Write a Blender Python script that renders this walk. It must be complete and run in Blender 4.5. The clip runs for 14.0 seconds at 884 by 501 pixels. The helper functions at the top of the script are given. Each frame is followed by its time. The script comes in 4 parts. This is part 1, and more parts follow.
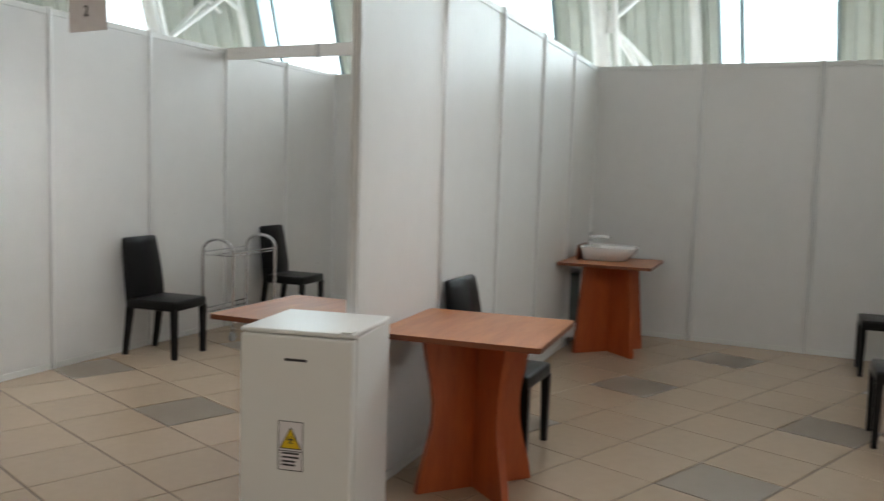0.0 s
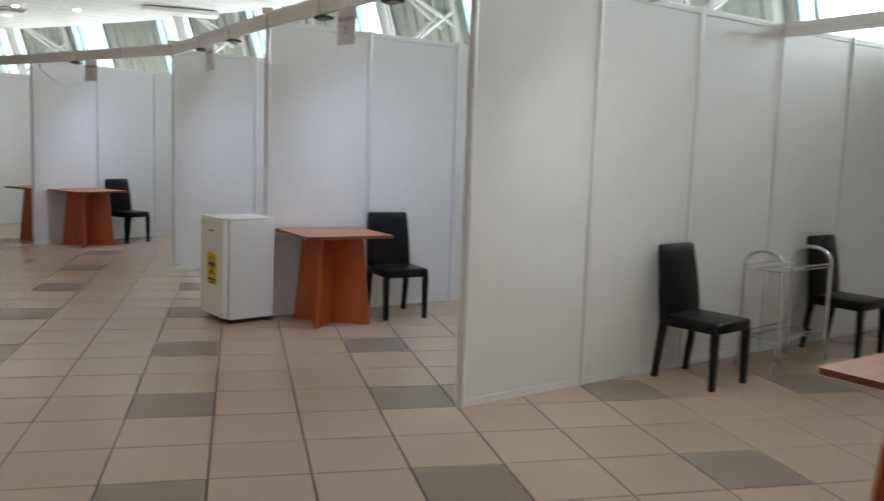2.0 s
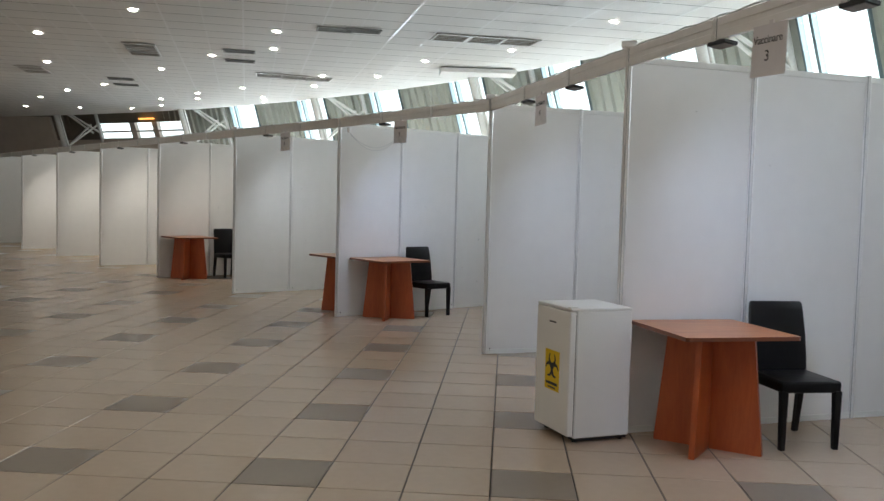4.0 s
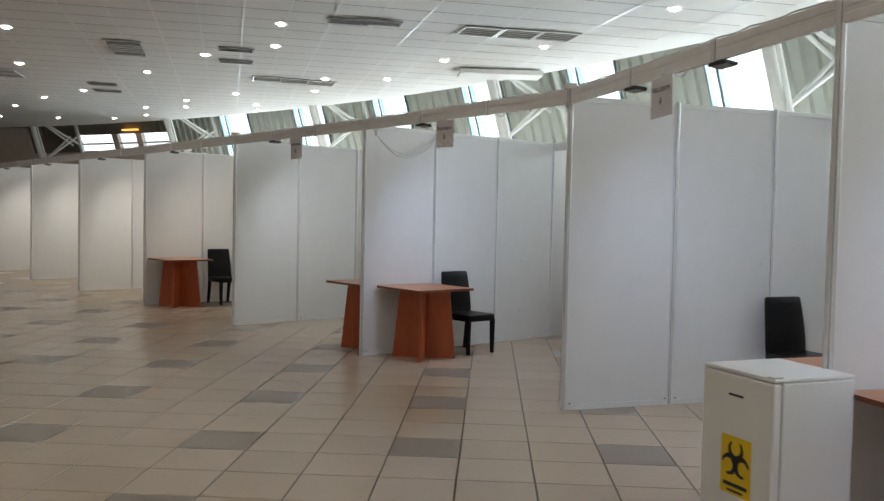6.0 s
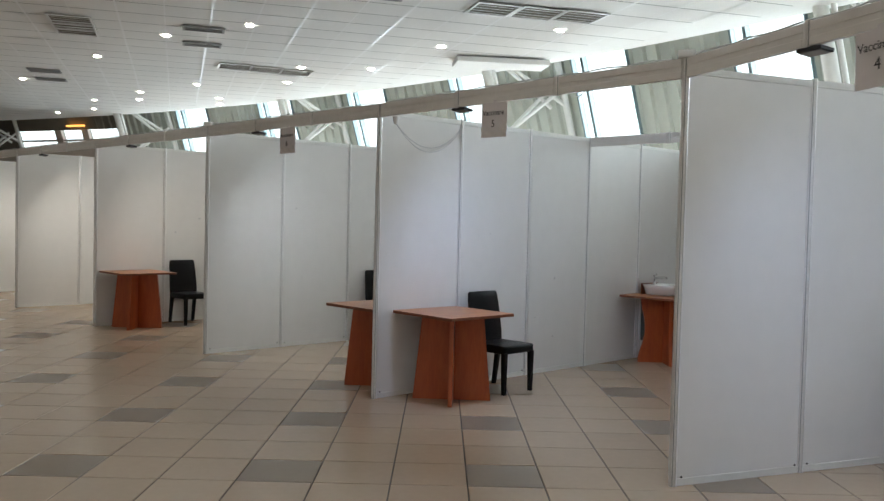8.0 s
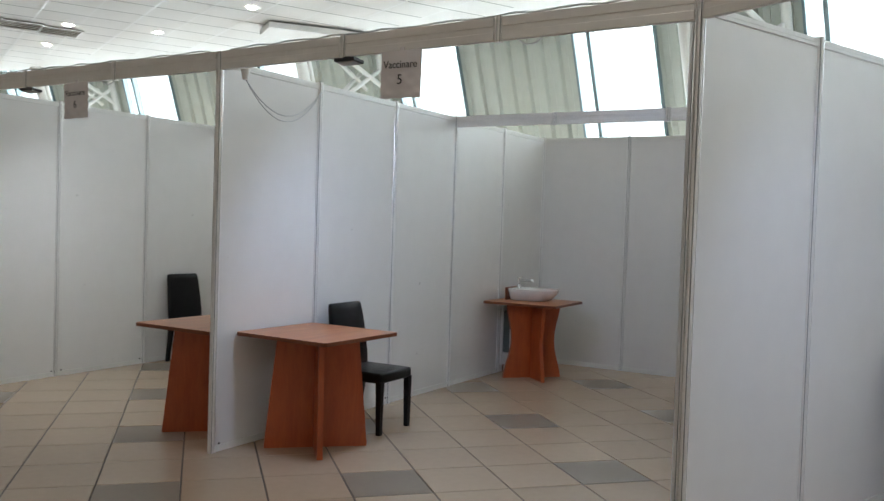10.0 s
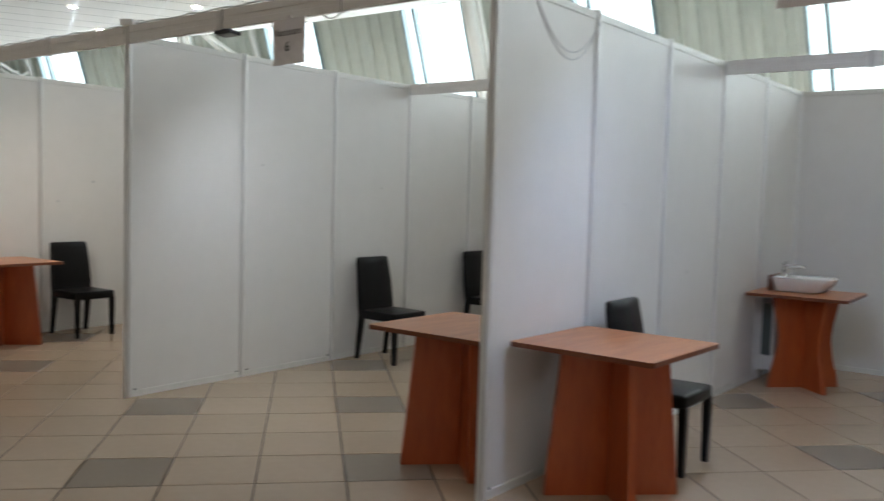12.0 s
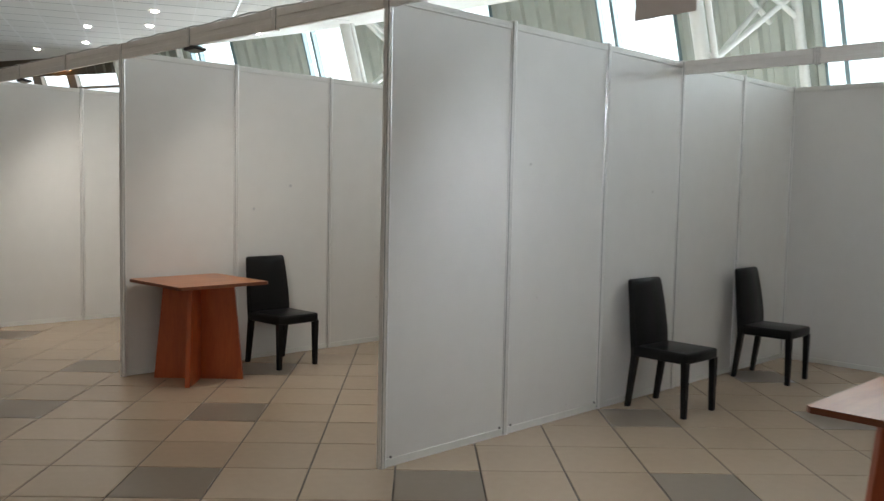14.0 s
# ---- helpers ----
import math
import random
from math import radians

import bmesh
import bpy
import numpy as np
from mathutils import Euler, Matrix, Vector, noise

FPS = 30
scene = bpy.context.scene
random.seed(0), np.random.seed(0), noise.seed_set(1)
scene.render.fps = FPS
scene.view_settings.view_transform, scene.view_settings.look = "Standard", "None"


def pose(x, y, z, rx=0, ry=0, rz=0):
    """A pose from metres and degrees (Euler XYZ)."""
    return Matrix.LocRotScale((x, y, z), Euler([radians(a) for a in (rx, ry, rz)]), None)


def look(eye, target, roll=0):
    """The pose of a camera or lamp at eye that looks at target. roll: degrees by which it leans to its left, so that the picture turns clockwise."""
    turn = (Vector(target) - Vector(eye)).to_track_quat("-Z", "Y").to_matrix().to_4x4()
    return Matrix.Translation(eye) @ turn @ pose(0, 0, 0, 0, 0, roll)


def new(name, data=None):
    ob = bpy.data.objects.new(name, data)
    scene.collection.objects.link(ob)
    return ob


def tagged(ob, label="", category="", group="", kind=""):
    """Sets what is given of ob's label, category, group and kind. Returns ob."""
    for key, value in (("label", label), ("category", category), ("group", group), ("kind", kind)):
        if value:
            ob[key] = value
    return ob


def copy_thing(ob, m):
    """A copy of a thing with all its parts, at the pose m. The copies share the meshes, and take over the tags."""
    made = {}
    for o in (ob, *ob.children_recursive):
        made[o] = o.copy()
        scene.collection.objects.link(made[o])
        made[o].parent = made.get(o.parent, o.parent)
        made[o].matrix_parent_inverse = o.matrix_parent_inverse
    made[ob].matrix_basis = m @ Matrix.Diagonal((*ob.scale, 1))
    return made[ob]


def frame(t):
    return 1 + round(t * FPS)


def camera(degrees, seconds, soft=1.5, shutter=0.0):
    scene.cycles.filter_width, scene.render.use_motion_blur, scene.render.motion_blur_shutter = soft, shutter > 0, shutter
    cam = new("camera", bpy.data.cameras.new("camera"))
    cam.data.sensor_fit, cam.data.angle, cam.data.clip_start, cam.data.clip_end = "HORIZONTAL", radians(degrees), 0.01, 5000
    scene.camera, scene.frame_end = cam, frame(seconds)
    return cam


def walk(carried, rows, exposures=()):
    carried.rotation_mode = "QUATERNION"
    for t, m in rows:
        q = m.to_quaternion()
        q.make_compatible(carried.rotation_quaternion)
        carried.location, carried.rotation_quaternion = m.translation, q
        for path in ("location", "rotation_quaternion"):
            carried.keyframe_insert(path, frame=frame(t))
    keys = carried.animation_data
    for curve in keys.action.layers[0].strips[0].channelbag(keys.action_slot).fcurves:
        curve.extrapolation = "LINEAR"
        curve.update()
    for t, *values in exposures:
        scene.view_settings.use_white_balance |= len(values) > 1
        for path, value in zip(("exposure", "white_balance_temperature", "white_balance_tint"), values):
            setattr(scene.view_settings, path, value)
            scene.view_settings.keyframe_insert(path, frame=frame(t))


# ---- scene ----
cam = camera(54.7, 14.0, soft=1.35, shutter=0.3)
PATH = [
    (0, (2.064, 0.519, 1.462), (3.037, 2.257, 1.276), 1.80),
    (0.5, (2.060, 0.728, 1.448), (2.765, 2.589, 1.249), 1.61),
    (1, (1.999, 0.912, 1.459), (2.575, 2.816, 1.250), 1.33),
    (1.5, (1.981, 1.251, 1.445), (2.292, 3.214, 1.222), 1.60),
    (2, (1.845, 1.589, 1.456), (1.777, 3.575, 1.223), 1.99),
    (2.5, (1.675, 1.954, 1.470), (1.391, 3.923, 1.259), 1.45),
    (3, (1.471, 2.341, 1.459), (0.983, 4.276, 1.336), 1.46),
    (3.5, (1.183, 2.759, 1.474), (0.542, 4.649, 1.351), 1.61),
    (3.7, (1.066, 2.873, 1.492), (0.392, 4.752, 1.372), 1.48),
    (5.8, (-0.202, 4.326, 1.497), (-0.834, 6.222, 1.421), 1.65),
    (6, (-0.319, 4.483, 1.505), (-0.959, 6.376, 1.426), 1.23),
    (6.5, (-0.606, 4.901, 1.498), (-1.267, 6.787, 1.423), 1.28),
    (7, (-0.890, 5.269, 1.526), (-1.557, 7.153, 1.442), 1.30),
    (7.2, (-1.036, 5.371, 1.534), (-1.672, 7.266, 1.455), 1.20),
    (9.3, (-2.256, 7.019, 1.498), (-2.594, 8.989, 1.434), 1.79),
    (9.5, (-2.370, 7.150, 1.486), (-2.631, 9.132, 1.426), 1.57),
    (10, (-2.632, 7.449, 1.489), (-2.621, 9.448, 1.427), 1.86),
    (10.5, (-2.878, 7.758, 1.496), (-2.812, 9.755, 1.412), 2.11),
    (11, (-3.158, 8.093, 1.488), (-3.068, 10.087, 1.368), 1.82),
    (11.5, (-3.456, 8.474, 1.458), (-3.360, 10.468, 1.339), 2.16),
    (12, (-3.772, 8.829, 1.445), (-4.002, 10.812, 1.317), 1.61),
    (12.5, (-4.107, 9.158, 1.458), (-4.503, 11.113, 1.318), 1.33),
    (13, (-4.474, 9.438, 1.460), (-4.934, 11.379, 1.321), 1.61),
    (13.5, (-4.841, 9.735, 1.457), (-5.297, 11.677, 1.319), 1.37),
    (14, (-5.202, 10.104, 1.473), (-5.684, 12.040, 1.333), 1.22),
]
EXPOSURES = [(0.0, 0.21), (1.5, 0.14), (3.0, 0.03), (6.5, 0.0), (9.5, 0.06), (11.0, 0.09), (14.0, 0.02)]
walk(cam, [(t, look(eye, target, roll)) for t, eye, target, roll in PATH], EXPOSURES)

# ---- plan ----
O = Vector((-26.704, -12.696))          # centre of the round hall
RAD = 40.178                            # edge of the suspended ceiling
CEIL = 4.2
TILE, TILE_TURN, TILE_X, TILE_Y = 0.45, radians(15.5), 0.0133, -0.6784
PITCH, NPAN, WALL_TOP, BEAM_TOP = 0.9683, 5, 2.467, 2.515
DIR_A, DIR_B = 38.0, 58.5
DIRS_A = [38.5, 39.4, 38.3, 37.8, 37.2]               # the two straight blocks of booths
FRONT_A = [(5.130, 1.420), (3.484, 3.817), (1.814, 6.352), (0.115, 8.691), (-1.535, 11.138)]
FRONT_B = [(-4.018, 12.806), (-6.562, 14.338), (-9.118, 15.803), (-11.66, 17.22), (-14.24, 18.72), (-16.80, 20.18), (-19.35, 21.63)]
P4B = (-1.50, 11.33)
LEAN = 0.36                             # the facade leans inwards
FAC = 1.5


def bay(s):
    """The facade's bays stand slightly further on over the first booths."""
    return s + 0.3 * max(0.0, min(1.0, (34.0 - s) / 4.0))


def ring(s, r, z=0.0):
    """A point by its arc length along the hall's edge and its distance outside that edge."""
    a = s / RAD
    return Vector((O.x + (RAD + r) * math.cos(a), O.y + (RAD + r) * math.sin(a), z))


def facade(s, z, r=0.0):
    return ring(s, FAC - (z - 3.06) * LEAN + r, z)


def on_wall(front, deg, along, off, z=0.0):
    """A point beside a partition: metres along it from its front post, and off it to the right (+) or left (-)."""
    c, n = math.cos(radians(deg)), math.sin(radians(deg))
    return Vector((front[0] + along * c + off * n, front[1] + along * n - off * c, z))


# ---- light ----
world = bpy.data.worlds.new("world")
scene.world = world
world.use_nodes = True
wn = world.node_tree
sky = wn.nodes.new("ShaderNodeTexSky")
sky.sky_type, sky.sun_disc = "NISHITA", False
sky.sun_elevation, sky.sun_rotation = radians(48), radians(60)
sky.air_density, sky.dust_density = 1.5, 4.0
wn.links.new(sky.outputs[0], wn.nodes["Background"].inputs[0])
wn.nodes["Background"].inputs[1].default_value = 0.15

WINDOW_LIGHT, DOWN_LIGHT, FLOOD_LIGHT = 205.0, 158.0, 78.0


def lamp(name, kind, m, energy, colour):
    data = bpy.data.lights.new(name, kind)
    data.energy, data.color = energy, colour
    ob = new(name, data)
    ob.matrix_world = m
    return data


# ---- materials ----
def material(name, colour, rough=0.5, metal=0.0, vary=0.08, scale=6.0, bump=0.0, bump_scale=60.0, coat=0.0, piece=0.0, stretch=(1, 1, 1), specks=0.0, gloss=0.5):
    """A surface with two scales of variation, fine relief and, for pieces, a tone of their own."""
    mat = bpy.data.materials.new(name)
    mat.use_nodes = True
    nt = mat.node_tree
    bsdf = nt.nodes["Principled BSDF"]
    bsdf.inputs["Metallic"].default_value = metal
    bsdf.inputs["Coat Weight"].default_value = coat
    tc = nt.nodes.new("ShaderNodeTexCoord")
    mp = nt.nodes.new("ShaderNodeMapping")
    mp.inputs["Scale"].default_value = stretch
    nt.links.new(tc.outputs["Object"], mp.inputs[0])
    big = nt.nodes.new("ShaderNodeTexNoise")
    big.inputs["Scale"].default_value, big.inputs["Detail"].default_value = scale * 0.25, 3
    fine = nt.nodes.new("ShaderNodeTexNoise")
    fine.inputs["Scale"].default_value, fine.inputs["Detail"].default_value = scale * 4, 5
    for n in (big, fine):
        nt.links.new(mp.outputs[0], n.inputs["Vector"])
    add = nt.nodes.new("ShaderNodeMath")
    add.operation = "ADD"
    nt.links.new(big.outputs[0], add.inputs[0])
    nt.links.new(fine.outputs[0], add.inputs[1])
    last = add.outputs[0]
    if piece:
        info = nt.nodes.new("ShaderNodeObjectInfo")
        geo = nt.nodes.new("ShaderNodeNewGeometry")
        mix = nt.nodes.new("ShaderNodeMath")
        mix.operation = "ADD"
        nt.links.new(info.outputs["Random"], mix.inputs[0])
        nt.links.new(geo.outputs["Random Per Island"], mix.inputs[1])
        mul = nt.nodes.new("ShaderNodeMath")
        mul.operation = "MULTIPLY_ADD"
        mul.inputs[1].default_value = piece
        nt.links.new(mix.outputs[0], mul.inputs[0])
        nt.links.new(last, mul.inputs[2])
        last = mul.outputs[0]
    ramp = nt.nodes.new("ShaderNodeMapRange")
    ramp.inputs["From Min"].default_value, ramp.inputs["From Max"].default_value = 0.6, 1.4 + piece * 1.4
    ramp.inputs["To Min"].default_value, ramp.inputs["To Max"].default_value = 1 - vary, 1 + vary
    nt.links.new(last, ramp.inputs["Value"])
    hsv = nt.nodes.new("ShaderNodeHueSaturation")
    hsv.inputs["Color"].default_value = (*colour, 1)
    nt.links.new(ramp.outputs[0], hsv.inputs["Value"])
    tone = hsv.outputs[0]
    if specks:
        # scattered small scuffs
        sn = nt.nodes.new("ShaderNodeTexNoise")
        sn.inputs["Scale"].default_value, sn.inputs["Detail"].default_value = 15.0, 2
        st = nt.nodes.new("ShaderNodeMapRange")
        st.inputs["From Min"].default_value, st.inputs["From Max"].default_value = 0.775, 0.79
        st.inputs["To Max"].default_value = specks
        sc = nt.nodes.new("ShaderNodeMixRGB")
        sc.inputs[2].default_value = (0.22, 0.21, 0.20, 1)
        wp = nt.nodes.new("ShaderNodeVectorMath")
        wp.operation = "ADD"
        oi = nt.nodes.new("ShaderNodeObjectInfo")
        nt.links.new(mp.outputs[0], wp.inputs[0])
        nt.links.new(oi.outputs["Location"], wp.inputs[1])
        nt.links.new(wp.outputs[0], sn.inputs["Vector"])
        nt.links.new(sn.outputs[0], st.inputs["Value"])
        nt.links.new(st.outputs[0], sc.inputs[0])
        nt.links.new(tone, sc.inputs[1])
        tone = sc.outputs[0]
    nt.links.new(tone, bsdf.inputs["Base Color"])
    bsdf.inputs["Roughness"].default_value = rough
    bsdf.inputs["Specular IOR Level"].default_value = gloss
    if bump:
        bn = nt.nodes.new("ShaderNodeTexNoise")
        bn.inputs["Scale"].default_value, bn.inputs["Detail"].default_value = bump_scale, 4
        nt.links.new(mp.outputs[0], bn.inputs["Vector"])
        bp = nt.nodes.new("ShaderNodeBump")
        bp.inputs["Strength"].default_value, bp.inputs["Distance"].default_value = bump, 0.004
        nt.links.new(bn.outputs[0], bp.inputs["Height"])
        nt.links.new(bp.outputs[0], bsdf.inputs["Normal"])
    return mat


def glowing(name, colour, strength):
    mat = bpy.data.materials.new(name)
    mat.use_nodes = True
    b = mat.node_tree.nodes["Principled BSDF"]
    b.inputs["Base Color"].default_value = (*colour, 1)
    b.inputs["Emission Color"].default_value = (*colour, 1)
    b.inputs["Emission Strength"].default_value = strength
    return mat


def wood(name, dark, light, along):
    """Laminate with a long grain along one axis."""
    mat = bpy.data.materials.new(name)
    mat.use_nodes = True
    nt = mat.node_tree
    b = nt.nodes["Principled BSDF"]
    tc, mp = nt.nodes.new("ShaderNodeTexCoord"), nt.nodes.new("ShaderNodeMapping")
    mp.inputs["Scale"].default_value = along
    n1, n2 = nt.nodes.new("ShaderNodeTexNoise"), nt.nodes.new("ShaderNodeTexNoise")
    n1.inputs["Scale"].default_value, n1.inputs["Detail"].default_value, n1.inputs["Distortion"].default_value = 3, 6, 0.6
    n2.inputs["Scale"].default_value, n2.inputs["Detail"].default_value = 22, 8
    mx = nt.nodes.new("ShaderNodeMath")
    mx.operation = "MULTIPLY_ADD"
    mx.inputs[1].default_value = 0.35
    nt.links.new(tc.outputs["Object"], mp.inputs[0])
    nt.links.new(mp.outputs[0], n1.inputs["Vector"])
    nt.links.new(mp.outputs[0], n2.inputs["Vector"])
    nt.links.new(n2.outputs[0], mx.inputs[0])
    nt.links.new(n1.outputs[0], mx.inputs[2])
    cr = nt.nodes.new("ShaderNodeValToRGB")
    cr.color_ramp.elements[0].position, cr.color_ramp.elements[0].color = 0.45, (*dark, 1)
    cr.color_ramp.elements[1].position, cr.color_ramp.elements[1].color = 0.9, (*light, 1)
    nt.links.new(mx.outputs[0], cr.inputs[0])
    nt.links.new(cr.outputs[0], b.inputs["Base Color"])
    b.inputs["Roughness"].default_value = 0.32
    b.inputs["Coat Weight"].default_value = 0.15
    return mat


M_PANEL = material("white_laminate_panel", (0.75, 0.74, 0.72), 0.42, vary=0.03, scale=1.6, bump=0.03, bump_scale=12, specks=0.35)
M_ALU = material("aluminium_profile", (0.84, 0.835, 0.82), 0.28, metal=0.35, vary=0.05, scale=8)
M_GROOVE = material("shaded_groove", (0.30, 0.30, 0.31), 0.6, vary=0.05)
M_BEAM = material("painted_aluminium_beam", (0.84, 0.83, 0.81), 0.3, metal=0.15, vary=0.05, scale=4)
M_TILE = material("beige_floor_tile", (0.44, 0.335, 0.24), 0.24, vary=0.10, scale=4, bump=0.03, bump_scale=24, piece=0.55)
M_DARK = material("grey_floor_tile", (0.245, 0.198, 0.152), 0.34, vary=0.08, scale=5, bump=0.03, bump_scale=24, piece=0.3, gloss=0.4)
M_GROUT = material("dark_grout", (0.075, 0.06, 0.05), 0.85, vary=0.2, scale=12)
M_CEIL = material("ceiling_tile", (0.77, 0.765, 0.745), 0.85, vary=0.05, scale=4, bump=0.2, bump_scale=120, piece=0.4)
M_TBAR = material("ceiling_grid_bar", (0.80, 0.80, 0.79), 0.35, vary=0.03)
M_CORR = material("pale_green_corrugated_steel", (0.50, 0.53, 0.48), 0.45, vary=0.06, scale=1.5)
M_STEELW = material("white_painted_steel", (0.76, 0.76, 0.73), 0.4, vary=0.06, scale=3)
M_WFRAME = material("blue_grey_window_frame", (0.20, 0.27, 0.29), 0.4, vary=0.06)
M_DUSK = material("dim_shade_brown", (0.24, 0.215, 0.18), 0.7, vary=0.15)
M_FARW = material("brown_grey_wall", (0.66, 0.58, 0.52), 0.7, vary=0.08, scale=1)
M_HALL = material("plaster_wall", (0.74, 0.71, 0.67), 0.8, vary=0.06, scale=1.5, bump=0.1)
M_LEATHER = material("black_leatherette", (0.009, 0.0085, 0.0085), 0.32, vary=0.25, scale=10, bump=0.2, bump_scale=220, gloss=0.15)
M_LEGS = material("black_lacquered_wood", (0.009, 0.008, 0.008), 0.35, vary=0.2, scale=12, gloss=0.16)
M_WOOD = wood("cherry_laminate_top", (0.38, 0.125, 0.040), (0.52, 0.20, 0.072), (1.2, 9, 9))
M_WOODV = wood("cherry_laminate_board", (0.35, 0.060, 0.014), (0.47, 0.102, 0.026), (6, 6, 0.9))
M_EDGE = material("dark_cherry_edging", (0.17, 0.045, 0.014), 0.4, vary=0.1)
M_FRIDGE = material("white_enamel", (0.82, 0.82, 0.80), 0.28, vary=0.015, scale=2)
M_DARKP = material("black_plastic", (0.02, 0.02, 0.022), 0.5, vary=0.15)
M_YELLOW = material("yellow_sticker", (0.80, 0.55, 0.015), 0.45, vary=0.04)
M_PAPER = material("laminated_paper", (0.84, 0.81, 0.83), 0.12, vary=0.04, scale=3, bump=1.0, bump_scale=14, coat=0.8)
M_INK = material("dark_ink", (0.03, 0.03, 0.035), 0.5, vary=0.05)
M_CERAMIC = material("white_ceramic", (0.80, 0.80, 0.78), 0.12, vary=0.02)
M_CHROME = material("chrome", (0.75, 0.75, 0.76), 0.12, metal=1.0, vary=0.04)
M_CABLE = material("grey_cable", (0.55, 0.55, 0.56), 0.5, vary=0.05)
M_GREY = material("grey_vent_metal", (0.30, 0.30, 0.29), 0.5, vary=0.1)
M_TEAL = material("dark_green_plastic", (0.085, 0.105, 0.10), 0.3, vary=0.1)
M_SKY = glowing("overcast_sky", (0.93, 0.97, 1.0), 2.2)
M_DOWN = glowing("downlight_lens", (1.0, 0.955, 0.87), DOWN_LIGHT)
M_ORANGE = glowing("orange_lamp", (1.0, 0.45, 0.10), 2.0)
M_GLASS = bpy.data.materials.new("window_glass")
M_GLASS.use_nodes = True
_nt = M_GLASS.node_tree
_nt.nodes.remove(_nt.nodes["Principled BSDF"])
_t, _g, _m = _nt.nodes.new("ShaderNodeBsdfTransparent"), _nt.nodes.new("ShaderNodeBsdfGlossy"), _nt.nodes.new("ShaderNodeMixShader")
_t.inputs[0].default_value = (0.93, 0.97, 0.97, 1)
_g.inputs["Roughness"].default_value = 0.02
_m.inputs[0].default_value = 0.06
_nt.links.new(_t.outputs[0], _m.inputs[1])
_nt.links.new(_g.outputs[0], _m.inputs[2])
_nt.links.new(_m.outputs[0], _nt.nodes["Material Output"].inputs[0])


# ---- mesh helpers ----
def part(name, bm, mat, parent=None, label="", smooth=False):
    """Links a bmesh as one mesh object, under a thing or a part."""
    me = bpy.data.meshes.new(name)
    bmesh.ops.recalc_face_normals(bm, faces=bm.faces)
    bm.to_mesh(me)
    bm.free()
    for mt in (mat if isinstance(mat, (list, tuple)) else [mat]):
        me.materials.append(mt)
    if smooth:
        for p in me.polygons:
            p.use_smooth = True
        me.set_sharp_from_angle(angle=radians(40))
    ob = new(name, me)
    if parent is not None:
        ob.parent = parent
    if label:
        tagged(ob, label=label)
    return ob


def same(name, ob, parent, m):
    """Another piece on the same mesh."""
    o = new(name, ob.data)
    o.parent = parent
    o.matrix_basis = m
    return o


def thing(name, m, label, category, group="", kind=""):
    ob = new(name)
    ob.empty_display_size = 0.1
    ob.matrix_basis = m
    return tagged(ob, label, category, group, kind)


def turned(v, deg):
    return Matrix.Translation(Vector(v)) @ Matrix.Rotation(radians(deg), 4, "Z")


def box(bm, lo, hi, bevel=0.0, m=None, seg=2):
    x0, y0, z0 = lo
    x1, y1, z1 = hi
    vs = [bm.verts.new(p) for p in ((x0, y0, z0), (x1, y0, z0), (x1, y1, z0), (x0, y1, z0), (x0, y0, z1), (x1, y0, z1), (x1, y1, z1), (x0, y1, z1))]
    fs = [bm.faces.new([vs[i] for i in f]) for f in ((3, 2, 1, 0), (4, 5, 6, 7), (0, 1, 5, 4), (1, 2, 6, 5), (2, 3, 7, 6), (3, 0, 4, 7))]
    if bevel:
        es = list({e for f in fs for e in f.edges})
        r = bmesh.ops.bevel(bm, geom=es, offset=bevel, segments=seg, affect="EDGES", profile=0.5)
        vs = list({v for f in r["faces"] for v in f.verts} | {v for v in vs if v.is_valid})
    if m is not None:
        bmesh.ops.transform(bm, matrix=m, verts=[v for v in vs if v.is_valid])
    return bm


def fresh():
    return bmesh.new()


def prism(bm, pts, z0, z1, top=None):
    """An upright prism over an outline; top: another outline for the upper end."""
    a = [bm.verts.new((x, y, z0)) for x, y in pts]
    b = [bm.verts.new((x, y, z1)) for x, y in (top or pts)]
    n = len(a)
    bm.faces.new(a[::-1])
    bm.faces.new(b)
    for i in range(n):
        bm.faces.new((a[i], a[(i + 1) % n], b[(i + 1) % n], b[i]))
    return bm


def circle(r, n, cx=0.0, cy=0.0):
    return [(cx + r * math.cos(2 * math.pi * i / n), cy + r * math.sin(2 * math.pi * i / n)) for i in range(n)]


def tube(bm, pts, r, n=8):
    """A round bar through points."""
    pts = [Vector(p) for p in pts]
    rings = []
    for i, p in enumerate(pts):
        d = (pts[min(i + 1, len(pts) - 1)] - pts[max(i - 1, 0)]).normalized()
        side = d.cross(Vector((0, 0, 1)))
        if side.length < 0.05:
            side = d.cross(Vector((1, 0, 0)))
        side.normalize()
        up = side.cross(d)
        rings.append([bm.verts.new(p + r * (math.cos(a) * side + math.sin(a) * up)) for a in [2 * math.pi * k / n for k in range(n)]])
    for a, b in zip(rings, rings[1:]):
        for k in range(n):
            bm.faces.new((a[k], a[(k + 1) % n], b[(k + 1) % n], b[k]))
    bm.faces.new(rings[0][::-1])
    bm.faces.new(rings[-1])
    return bm


